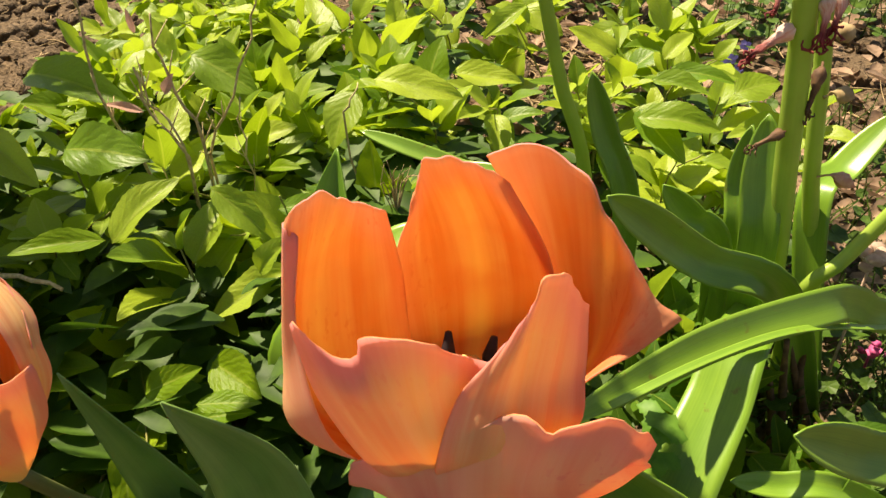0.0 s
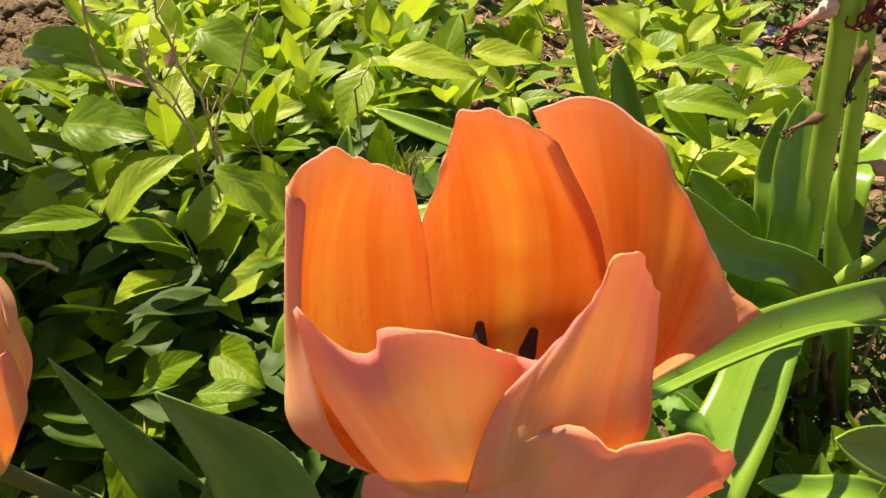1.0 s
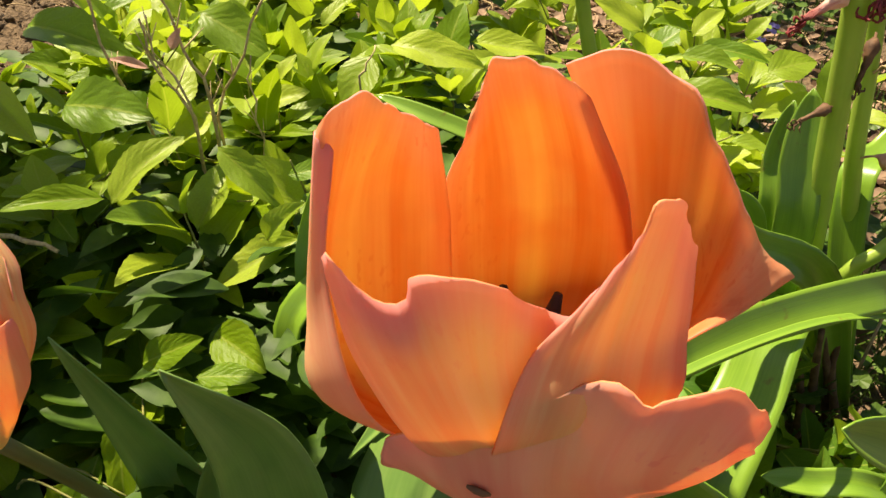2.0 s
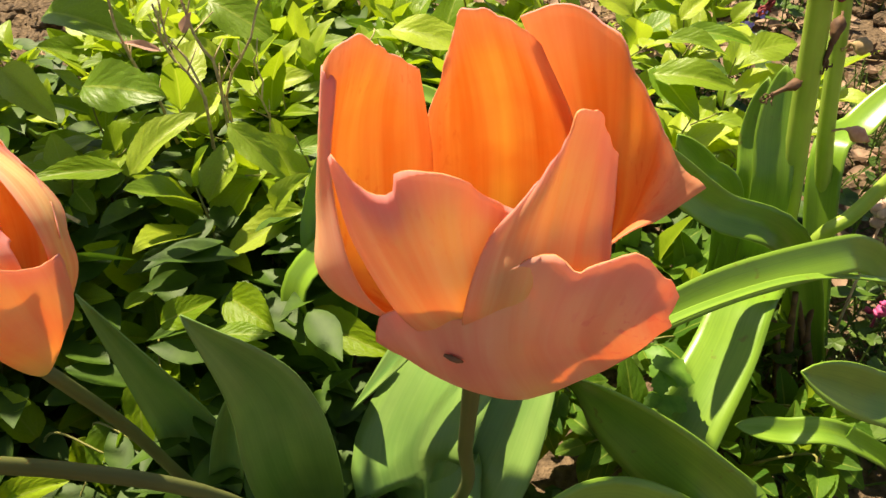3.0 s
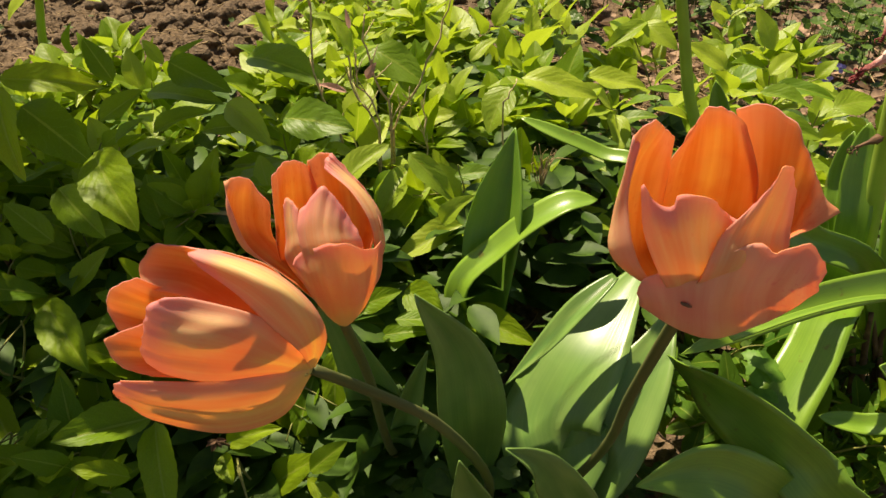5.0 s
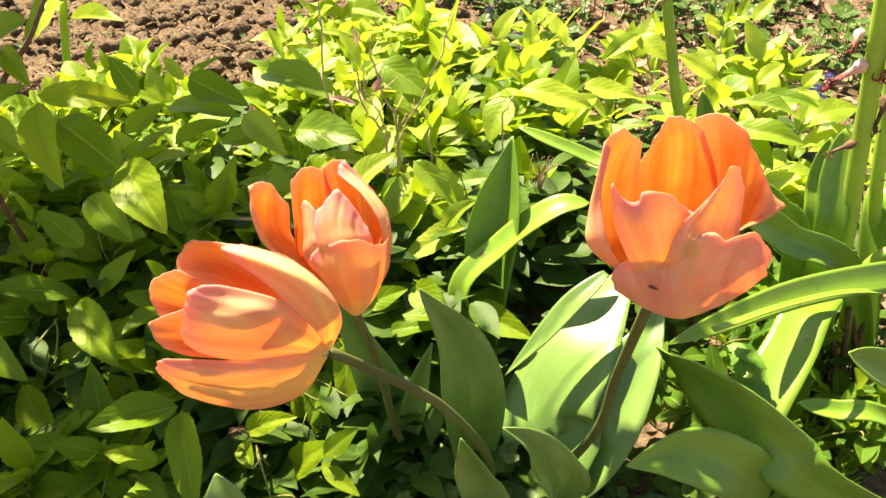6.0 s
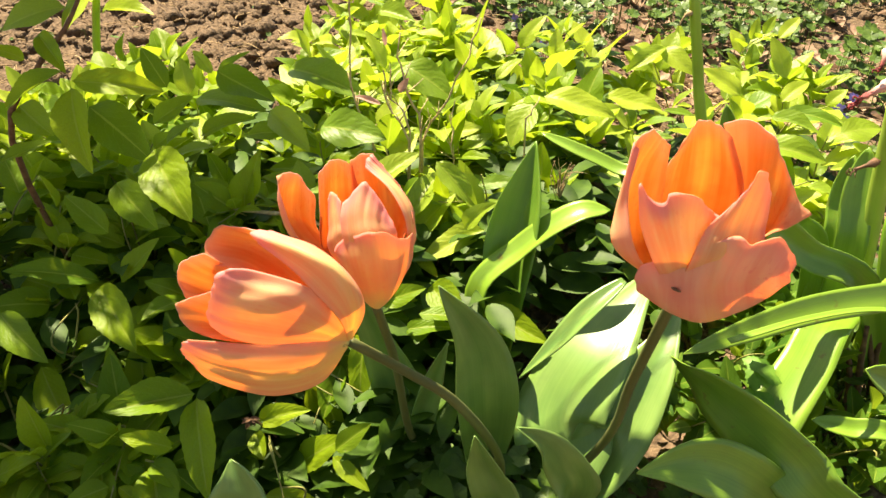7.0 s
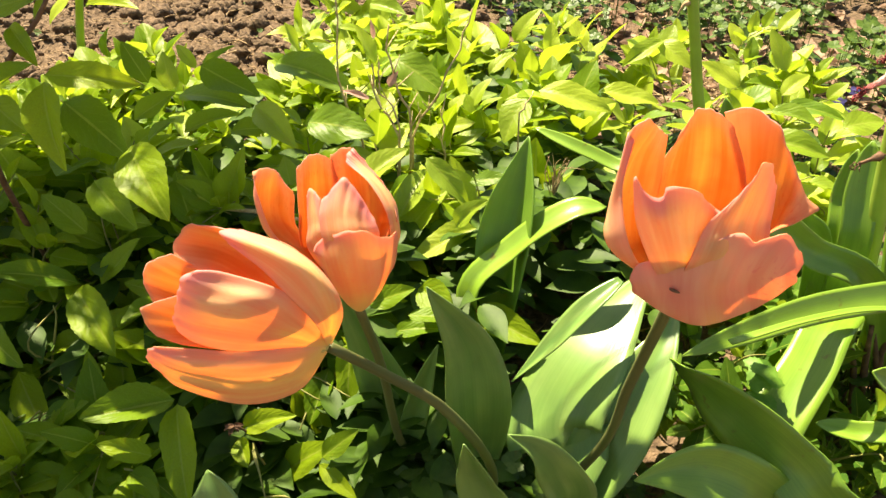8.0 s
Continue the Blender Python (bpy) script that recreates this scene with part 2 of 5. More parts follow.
def spline(pts, n):
    """Smooth line of n points through a few points."""
    p = [np.array(q, dtype=float) for q in pts]
    p = [2 * p[0] - p[1]] + p + [2 * p[-1] - p[-2]]
    segs = len(p) - 3
    res = []
    for i in range(n):
        x = i / (n - 1) * segs
        k = min(int(x), segs - 1)
        t = x - k
        a, b, c, d = p[k:k + 4]
        res.append(0.5 * (2 * b + (c - a) * t + (2 * a - 5 * b + 4 * c - d) * t * t + (3 * b - a - 3 * c + d) * t ** 3))
    return np.array(res)


def unit(v):
    v = np.array(v, dtype=float)
    return v / max(np.linalg.norm(v), 1e-9)


def shell(name, grid, thick, mats):
    """A closed thin sheet over a grid of points: face side in the first material, back in the last."""
    ns, nu = grid.shape[:2]
    ds = np.gradient(grid, axis=0)
    du = np.gradient(grid, axis=1)
    nrm = np.cross(du, ds)
    ln = np.linalg.norm(nrm, axis=2, keepdims=True)
    nrm = nrm / np.maximum(ln, 1e-12)
    top = grid + nrm * thick / 2
    bot = grid - nrm * thick / 2
    verts = np.concatenate([top.reshape(-1, 3), bot.reshape(-1, 3)])
    uu, vv = np.meshgrid(np.linspace(0, 1, nu), np.linspace(0, 1, ns))
    uv1 = np.stack([uu.ravel(), vv.ravel()], 1)
    uvs = np.concatenate([uv1, uv1])
    n = ns * nu
    faces, mi = [], []
    for i in range(ns - 1):
        for j in range(nu - 1):
            a, b, c, d = i * nu + j, i * nu + j + 1, (i + 1) * nu + j + 1, (i + 1) * nu + j
            faces.append((a, b, c, d)), mi.append(0)
            faces.append((n + d, n + c, n + b, n + a)), mi.append(len(mats) - 1)
    rim = [(0, j) for j in range(nu)] + [(i, nu - 1) for i in range(1, ns)] + [(ns - 1, j) for j in range(nu - 2, -1, -1)] + [(i, 0) for i in range(ns - 2, 0, -1)]
    for k in range(len(rim)):
        a, b = rim[k], rim[(k + 1) % len(rim)]
        ia, ib = a[0] * nu + a[1], b[0] * nu + b[1]
        faces.append((ib, ia, n + ia, n + ib)), mi.append(len(mats) - 1)
    return mesh_from(name, verts, faces, uvs, mats, mi)


def tube_arrays(line, radii, sides=7, ridge=0.0):
    line = np.array(line)
    tan = np.gradient(line, axis=0)
    verts, faces, uvs = [], [], []
    ref = unit(np.cross(tan[0], (0.31, 0.9, 0.12)))
    for i, p in enumerate(line):
        t = unit(tan[i])
        ref = unit(ref - t * np.dot(ref, t))
        b = np.cross(t, ref)
        for k in range(sides):
            a = 2 * math.pi * k / sides
            r = radii[i] * (1 + ridge * math.sin(3 * a + i))
            verts.append(p + (ref * math.cos(a) + b * math.sin(a)) * r)
            uvs.append((k / sides, i / (len(line) - 1)))
    for i in range(len(line) - 1):
        for k in range(sides):
            k2 = (k + 1) % sides
            faces.append((i * sides + k, i * sides + k2, (i + 1) * sides + k2, (i + 1) * sides + k))
    faces.append(tuple(range(sides - 1, -1, -1)))
    faces.append(tuple((len(line) - 1) * sides + k for k in range(sides)))
    return verts, faces, uvs


def tube(name, line, radii, mat, sides=8, ridge=0.0):
    v, f, u = tube_arrays(line, radii, sides, ridge)
    return mesh_from(name, v, f, u, (mat,))


def strap_w(s):
    return min(1.0, 0.72 + 0.9 * s) * (1 - max(0.0, (s - 0.62) / 0.38) ** 2.6) ** 0.75


def oval_w(s):
    return (math.sin(math.pi * min(1.0, 0.06 + 0.94 * s) ** 0.85) ** 0.8) * (1 if s < 0.7 else 1 - 0.25 * ((s - 0.7) / 0.3))


def stub_w(s):
    return (0.75 + 0.25 * s) * (1.0 if s < 0.97 else 0.93)


def blade(name, pts, width, normal, mat, shape=strap_w, fold=0.25, thick=0.0009, end_normal=None, wave=0.0, ns=26, nu=9, seed=1):
    """A long leaf along a few points. fold: depth of its channel against its half width; normal: the side that it faces."""
    rng = np.random.RandomState(seed)
    ph = rng.rand(4) * 6.28
    line = spline(pts, ns)
    tan = np.gradient(line, axis=0)
    n0 = unit(normal)
    n1 = unit(end_normal) if end_normal is not None else n0
    grid = np.zeros((ns, nu, 3))
    for i in range(ns):
        s = i / (ns - 1)
        t = unit(tan[i])
        n = n0 * (1 - s) + n1 * s
        n = unit(n - t * np.dot(n, t))
        side = np.cross(t, n)
        hw = max(width * 0.5 * shape(s), 0.0004)
        for j in range(nu):
            u = -1 + 2 * j / (nu - 1)
            lift = fold * hw * (abs(u) ** 1.5 - 0.35)
            lift += wave * hw * u * abs(u) * math.sin(9 * s + ph[0] + (1.7 if u > 0 else 0))
            grid[i, j] = line[i] + side * (u * hw * (1 - 0.12 * fold * abs(u))) + n * lift
    return shell(name, grid[:, ::-1], thick, (mat,))


def spread(row, n):
    """n points at even steps of a smooth line through a row of points."""
    line = spline(row, 8 * n)
    run = np.concatenate([[0.0], np.cumsum(np.linalg.norm(np.diff(line, axis=0), axis=1))])
    want = np.linspace(0.0, run[-1], n)
    return np.stack([np.interp(want, run, line[:, k]) for k in range(3)], 1)


def petal(base, rows, face, seed, ragged=0.018, ns=34, nu=41):
    """A petal from the flower's base over a few rows of guide points in millimetres, each row across the petal, the last one its free edge.
    face: which side of it is turned to the front, its outside or its inside."""
    rng = np.random.RandomState(seed)
    ph = rng.rand(6) * 6.28
    base = np.array(base, float)
    cross = [base + 0.001 * spread(r, nu) for r in rows]
    foot = base + 0.16 * (cross[0] - cross[0].mean(0)) + 0.06 * (cross[0].mean(0) - base)
    lines = [foot] + cross
    wide = np.linalg.norm(cross[-2][-1] - cross[-2][0])
    grid = np.stack([spread([q[j] for q in lines], ns) for j in range(nu)], 1)
    ds, du = np.gradient(grid, axis=0), np.gradient(grid, axis=1)
    nrm = np.cross(du, ds)
    nrm /= np.maximum(np.linalg.norm(nrm, axis=2, keepdims=True), 1e-12)
    rise = ds / np.maximum(np.linalg.norm(ds, axis=2, keepdims=True), 1e-12)
    for j in range(nu):
        u = -1 + 2 * j / (nu - 1)
        tear = ragged * wide * (0.5 * math.sin(7 * u + ph[0]) + 0.4 * math.sin(17 * u + ph[1]) + 0.5 * noise.noise((u * 23.0, seed, 0.2)))
        for i in range(ns):
            f = i / (ns - 1)
            relief = 0.010 * wide * f * math.sin(9 * u + ph[2]) * (1 - 0.5 * abs(u)) + 0.006 * wide * f ** 3 * math.sin(21 * u + ph[3]) + 0.022 * wide * f * noise.noise((u * 1.9 + seed, f * 2.8, 0.5))
            relief -= 0.014 * wide * math.exp(-(u / 0.08) ** 2) * f * (-1 if face == "IN" else 1)
            grid[i, j] += nrm[i, j] * relief + rise[i, j] * tear * f ** 6
    return shell("petal", grid, 0.0004, {"IN": (PETAL_IN, PETAL_OUT), "OUT": (PETAL_OUT, PETAL_IN), "PINK": (PETAL_PINK, PETAL_IN)}[face])


def join_arrays(items):
    vs, fs, us, o = [], [], [], 0
    for v, f, u in items:
        vs.extend(v), us.extend(u)
        fs.extend(tuple(i + o for i in q) for q in f)
        o += len(v)
    return vs, fs, us


# ---------------------------------------------------------------- ground
def fbm(x, y, scale, octaves=4, seed=0.0):
    return noise.fractal((x * scale + seed, y * scale - seed, seed * 0.37), 1.0, 2.1, octaves)


def ground_height(x, y):
    near = max(0.0, 1 - max(abs(x) - 1.6, abs(y - 1.2) - 1.9, 0.0) / 1.5)
    h = 0.018 * fbm(x, y, 1.6, 3, 3.1)
    clod = abs(fbm(x, y, 24.0, 4, 7.7)) + 0.5 * abs(fbm(x, y, 9.0, 2, 2.2))
    tilled = 1.0 if x < -0.3 and y > 0.75 else 0.3
    h += near * tilled * (0.026 * clod + 0.009 * fbm(x, y, 60.0, 3, 1.3))
    return GROUND + h - 0.004


def build_ground():
    def axis(lo, hi, step, far, growth):
        a = list(np.arange(lo, hi + 1e-6, step))
        d, p, q = step, lo, hi
        left, right = [], []
        while q - hi < far:
            d *= growth
            p -= d
            q += d
            left.append(p), right.append(q)
        return left[::-1] + a + right
    xs = axis(-1.7, 1.1, 0.011, 400, 1.22)
    ys = axis(0.1, 2.5, 0.011, 400, 1.22)
    verts = [(x, y, ground_height(x, y)) for y in ys for x in xs]
    nx = len(xs)
    faces = [(j * nx + i, j * nx + i + 1, (j + 1) * nx + i + 1, (j + 1) * nx + i) for j in range(len(ys) - 1) for i in range(nx - 1)]
    ob = new("ground", mesh_from("ground", verts, faces, None, (SOIL,)))
    tagged(ob, "brown crumbly garden soil with clods and fine litter", "soil", kind="structure")


build_ground()


def blob_arrays(c, r, rng, squash=0.75):
    """A rough lump: a twelve-sided ball pushed out of true."""
    g = (1 + 5 ** 0.5) / 2
    raw = [(-1, g, 0), (1, g, 0), (-1, -g, 0), (1, -g, 0), (0, -1, g), (0, 1, g), (0, -1, -g), (0, 1, -g), (g, 0, -1), (g, 0, 1), (-g, 0, -1), (-g, 0, 1)]
    tri = [(0, 11, 5), (0, 5, 1), (0, 1, 7), (0, 7, 10), (0, 10, 11), (1, 5, 9), (5, 11, 4), (11, 10, 2), (10, 7, 6), (7, 1, 8), (3, 9, 4), (3, 4, 2), (3, 2, 6), (3, 6, 8), (3, 8, 9), (4, 9, 5), (2, 4, 11), (6, 2, 10), (8, 6, 7), (9, 8, 1)]
    vs = [unit(v) for v in raw]
    fs = []
    cache = {}
    def midp(a, b):
        k = (min(a, b), max(a, b))
        if k not in cache:
            vs.append(unit(vs[a] + vs[b]))
            cache[k] = len(vs) - 1
        return cache[k]
    for a, b, d in tri:
        x, y, z = midp(a, b), midp(b, d), midp(d, a)
        fs += [(a, x, z), (x, b, y), (z, y, d), (x, y, z)]
    off = rng.rand(3) * 50
    st = np.array([1 + 0.4 * (rng.rand() - 0.5), 1 + 0.4 * (rng.rand() - 0.5), squash])
    res = [np.array(c) + v * st * r * (1 + 0.55 * noise.noise(tuple(v * 1.6 + off)) + 0.45 * noise.noise(tuple(v * 4.5 + off))) for v in vs]
    return res, fs, [(0, 0)] * len(res)


def scatter_clods():
    rng = np.random.RandomState(5)
    items = []
    for k in range(6400):
        if k % 4:
            x, y = -1.5 + rng.rand() * 1.25, 0.8 + rng.rand() * 1.3
        else:
            x, y = -0.4 + rng.rand() * 1.2, 0.6 + rng.rand() * 1.5
        r = 0.0018 + 0.017 * rng.rand() ** 5
        items.append(blob_arrays((x, y, ground_height(x, y) + r * 0.25), r, rng))
    v, f, u = join_arrays(items)
    ob = new("soil_clods", mesh_from("soil_clods", v, f, None, (SOIL,)))
    tagged(ob, "loose lumps of dry brown earth", "soil", kind="stuff")


def scatter_straw():
    rng = np.random.RandomState(8)
    items = []
    for k in range(1700):
        x, y = -0.45 + rng.rand() * 1.3, 0.55 + rng.rand() * 1.4
        if k % 3 == 1:
            x, y = -0.02 + rng.rand() * 0.42, 0.9 + rng.rand() * 0.5
        if k % 5 == 0:
            x, y = -1.2 + rng.rand() * 0.9, 0.9 + rng.rand() * 1.0
        a, ln = rng.rand() * 6.28, 0.02 + 0.06 * rng.rand()
        z = ground_height(x, y) + 0.003 + 0.012 * rng.rand()
        d = np.array((math.cos(a), math.sin(a), 0.35 * (rng.rand() - 0.4)))
        p = np.array((x, y, z))
        bend = np.array((rng.rand() - 0.5, rng.rand() - 0.5, 0.2 * rng.rand())) * ln * 0.35
        r = 0.0005 + 0.0009 * rng.rand()
        items.append(tube_arrays(spline([p - d * ln / 2, p + bend, p + d * ln / 2], 5), [r, r, r, r, r * 0.6], 4))
    v, f, u = join_arrays(items)
    ob = new("straw_litter", mesh_from("straw_litter", v, f, u, (STRAW,)))
    tagged(ob, "dry straw, needles and thin twigs lying on soil", "litter", kind="stuff")
    items = []
    for k in range(900):
        x, y = -0.3 + rng.rand() * 1.1, 0.6 + rng.rand() * 1.3
        if k > 170:
            x, y = 0.12 + rng.rand() * 0.75, 0.62 + rng.rand() * 0.9
        if k > 560:
            x, y = -0.05 + rng.rand() * 0.95, 0.95 + rng.rand() * 1.1
        ln = 0.018 + 0.022 * rng.rand()
        a = rng.rand() * 6.28
        g = np.zeros((5, 4, 3))
        d, sd = np.array((math.cos(a), math.sin(a), 0)), np.array((-math.sin(a), math.cos(a), 0))
        z = ground_height(x, y) + 0.006 + 0.01 * rng.rand()
        curl = 0.3 + 0.9 * rng.rand()
        tilt = (rng.rand() - 0.5) * 0.9
        for i in range(5):
            for j in range(4):
                s, u = i / 4, -1 + 2 * j / 3
                hw = ln * 0.32 * math.sin(math.pi * (0.08 + 0.9 * s))
                g[i, j] = np.array((x, y, z)) + d * (s - 0.5) * ln + sd * u * hw + np.array((0, 0, curl * hw * u * u + tilt * ln * (s - 0.5) + 0.2 * ln * s * s))
        items.append((list(g.reshape(-1, 3)), [(i * 4 + j, i * 4 + j + 1, i * 4 + j + 5, i * 4 + j + 4) for i in range(4) for j in range(3)], [(0, 0)] * 20))
    v, f, u = join_arrays(items)
    ob = new("dead_leaves", mesh_from("dead_leaves", v, f, u, (DEADLEAF,)))
    tagged(ob, "curled pinkish brown dead leaves on the soil", "litter", kind="stuff")


scatter_clods()
scatter_straw()


# ---------------------------------------------------------------- shrub
def leaf_mesh(seed, ln=1.0, wd=0.46, arch=0.18, fold=0.22, ns=20, nu=9, wavy=0.14, point=1.0):
    """Ovate, pointed, finely toothed leaf of unit length along y, facing z."""
    rng = np.random.RandomState(seed)
    ph = rng.rand(4) * 6.28
    bend = (rng.rand() - 0.5) * 0.16
    twist = (rng.rand() - 0.5) * 0.9
    verts, uvs = [], []
    for i in range(ns + 1):
        s = i / ns
        prof = (math.sin(math.pi * s ** 0.80) ** 0.68) * (1 - 0.26 * s * s * point)
        hw = wd * 0.5 * max(prof, 0.012) * (1 + (0.03 if i % 2 else -0.02))
        for j in range(nu):
            u = -1 + 2 * j / (nu - 1)
            z = fold * hw * abs(u) ** 0.8 - arch * (s - 0.35) ** 2 + wavy * hw * math.sin(8 * s + ph[0] + (1.3 if u > 0 else 0)) * abs(u)
            z += 0.16 * hw * (math.sin(3.1 * s + ph[1]) * u * u * (1 if u > 0 else -0.7) + 0.35 * math.sin(17 * s - 4 * abs(u) + ph[2]) * abs(u) * (1.2 - abs(u)))
            z += twist * u * hw * (s - 0.3)
            verts.append((u * hw + bend * s * s, s * ln + 0.03 * abs(u) * (1 - s), z))
            uvs.append((j / (nu - 1), s))
    faces = [(i * nu + j, i * nu + j + 1, (i + 1) * nu + j + 1, (i + 1) * nu + j) for i in range(ns) for j in range(nu - 1)]
    return mesh_from("shrub_leaf", verts, faces, uvs, (SHRUB,))


IVY_LEAVES = []
LEAVES = [leaf_mesh(k, 1.0, 0.40 + 0.035 * (k % 5), 0.10 + 0.12 * (k % 3), 0.22 + 0.12 * (k % 4)) for k in range(16)]


# darker copy of the shrub leaf, with part of the shade in its colour
SHRUB_SHADE = shrub_leaf_mat("shrub_leaf_shade_dark", (0.29, 0.41, 0.018), (0.09, 0.20, 0.010), 0.44, 0.24)
SHADE_LEAVES = []
for q in LEAVES:
    w = q.copy()
    w.materials[0] = SHRUB_SHADE
    SHADE_LEAVES.append(w)
MIXED_LEAVES = [q if k % 2 else d for k, (q, d) in enumerate(zip(LEAVES, SHADE_LEAVES))]
for q in LEAVES[:6]:
    w = q.copy()
    w.materials[0] = IVY
    IVY_LEAVES.append(w)


def leaf_pose(tail, tip, normal, roll=0.0):
    tail, tip = Vector(tail), Vector(tip)
    y = tip - tail
    ln = y.length
    y.normalize()
    n = Vector(normal)
    z = (n - y * n.dot(y)).normalized()
    x = y.cross(z)
    if roll:
        c, s = math.cos(roll), math.sin(roll)
        x, z = x * c + z * s, z * c - x * s
    return Matrix(((x.x, y.x, z.x, tail[0]), (x.y, y.y, z.y, tail[1]), (x.z, y.z, z.z, tail[2]), (0, 0, 0, 1))), ln


STANDING = []
SUNLIT = []


def stand_leaf(shrub, tail, tip, *more):
    """A leaf that stands clear of the rest; others keep away from over it."""
    STANDING.append((np.array(tail) + np.array(tip)) / 2)
    normal, wide, *kind = more
    put_leaf(shrub, tail, tip, normal, 0.86 * wide, *kind)


def put_leaf(shrub, tail, tip, normal=(0, -0.25, 1), wide=1.0, k=0, kinds=LEAVES):
    m, ln = leaf_pose(tail, tip, normal)
    ob = part("leaf", kinds[k % len(kinds)], shrub, at=m @ Matrix.Diagonal((ln * wide, ln, ln, 1)))
    return ob


def shoot(shrub, pts, pairs, size, rng, radius=0.0011, mat=None, bare=0.25, kinds=LEAVES):
    """A leafy shoot: thin stem with opposite leaf pairs, turned crosswise from pair to pair, a small tuft at its end."""
    line = spline(pts, 14)
    part("shoot", tube("shoot", line, [radius * (1 - 0.5 * i / 13) for i in range(14)], mat or SHOOT, 5), shrub)
    tan = np.gradient(line, axis=0)
    a0 = rng.rand() * 3.14
    for p in range(pairs):
        s = bare + (1 - bare) * (p + 0.5 * rng.rand()) / max(1, pairs - 0.5)
        x = min(s, 0.999) * 13
        i = int(x)
        pos = line[i] * (1 - x + i) + line[min(i + 1, 13)] * (x - i)
        t = unit(tan[i])
        ref = unit(np.cross(t, (0.2, 0.95, 0.1)))
        b = np.cross(t, ref)
        for h in (0, 1):
            a = a0 + p * 1.57 + h * math.pi + (rng.rand() - 0.5) * 0.5
            d = ref * math.cos(a) + b * math.sin(a)
            grow = size * (0.72 + 0.5 * rng.rand()) * (1.0 if s < 0.85 else 0.55 + 0.3 * rng.rand())
            go = unit(d * (0.95 if s < 0.9 else 0.5) + t * (0.40 + 0.3 * rng.rand()) + np.array((0, 0, -0.12 + 0.25 * rng.rand())))
            nrm = unit(np.array((0.12 * rng.randn(), -0.10 + 0.22 * rng.randn(), 1.0)) - 0.2 * d)
            m = pos + go * grow * 0.5
            if any(abs(m[0] - q[0]) < 0.03 and -0.07 < m[1] - q[1] < 0.03 and m[2] > q[2] - 0.012 - 0.5 * max(0.0, q[1] - m[1]) for q in STANDING) and m[2] < 0.5:
                continue
            if m[2] > 0.6 and any(math.hypot(m[0] - q[0] - SUN_DIR[0] / SUN_DIR[2] * (m[2] - q[2]), m[1] - q[1] - SUN_DIR[1] / SUN_DIR[2] * (m[2] - q[2])) < 0.037 for q in SUNLIT):
                continue
            put_leaf(shrub, pos + d * 0.003, pos + go * grow, nrm, 1.0 + 0.3 * rng.rand(), rng.randint(16), kinds)


def fill_shrub(shrub, spots, rng, size=0.045, kinds=LEAVES):
    """Shoots that rise from the shrub's foot to the spots of its crown."""
    for foot, top in spots:
        foot, top = np.array(foot), np.array(top)
        mid = foot * 0.45 + top * 0.55 + np.array((rng.randn() * 0.02, rng.randn() * 0.02, 0.03))
        shoot(shrub, [foot, mid, top], 5 + rng.randint(3), size * (0.85 + 0.3 * rng.rand()), rng, 0.0012, None, 0.25, kinds)


def crown(x, y):
    """Height of the leaf canopy over the plan."""
    h = 0.30
    if y < 0.50:
        h = 0.30 - (0.50 - y) * 0.75
    if x > 0.08:
        h = 0.27
    return h


def shrub(label):
    return thing("shrub", label, "shrub", "shrubs of the bed")


def grow(sh, x0, x1, y0, y1, n, seed, size=0.052, low=0.0, kinds=LEAVES):
    """Fills a shrub with shoots over a stretch of the bed."""
    rng = np.random.RandomState(seed)
    spots = []
    for k in range(n):
        x, y = x0 + (x1 - x0) * rng.rand(), y0 + (y1 - y0) * rng.rand()
        top = crown(x, y) - (0.02 + low + 0.10 * rng.rand() ** 1.6)
        fx, fy = x * 0.8 + (x0 + x1) * 0.1 + rng.randn() * 0.03, y + 0.03 + rng.randn() * 0.03
        spots.append(((fx, fy, ground_height(fx, fy)), (x, y, max(top, GROUND + 0.05))))
    fill_shrub(sh, spots, rng, size, kinds)


def understory(label, x0, x1, y0, y1, z0, z1, n, seed, mat):
    """Small and hidden leaves deep inside the shrubs, too many to tell apart."""
    rng = np.random.RandomState(seed)
    items = []
    for k in range(n):
        x, y = x0 + (x1 - x0) * rng.rand(), y0 + (y1 - y0) * rng.rand()
        z = z0 + (min(z1, crown(x, y) - 0.04) - z0) * rng.rand()
        a, ln = rng.rand() * 6.28, 0.028 + 0.026 * rng.rand()
        d = np.array((math.cos(a), math.sin(a), -0.25 + 0.6 * rng.rand()))
        if x > -0.02 and 0.33 < y < 0.56 and z > 0.125:
            continue
        sd = unit(np.cross(d, (0.25 * rng.randn(), 0.25 * rng.randn(), 1)))
        up = np.cross(sd, unit(d))
        p = np.array((x, y, z))
        vs, us = [], []
        for s, w in ((0, 0.02), (0.1, 0.11), (0.22, 0.18), (0.36, 0.225), (0.5, 0.23), (0.65, 0.19), (0.8, 0.115), (0.91, 0.05), (1.0, 0.0)):
            q = p + d * ln * s - up * ln * 0.12 * s * s
            vs += [q - sd * w * ln + up * 0.3 * w * ln, q, q + sd * w * ln + up * 0.3 * w * ln]
            us += [(0, s), (0.5, s), (1, s)]
        items.append((vs, [(i * 3 + j, i * 3 + j + 1, i * 3 + j + 4, i * 3 + j + 3) for i in range(8) for j in range(2)], us))
    v, f, u = join_arrays(items)
    tagged(new("shrub_understory", mesh_from("shrub_understory", v, f, u, (mat,))), label, "foliage", kind="stuff")


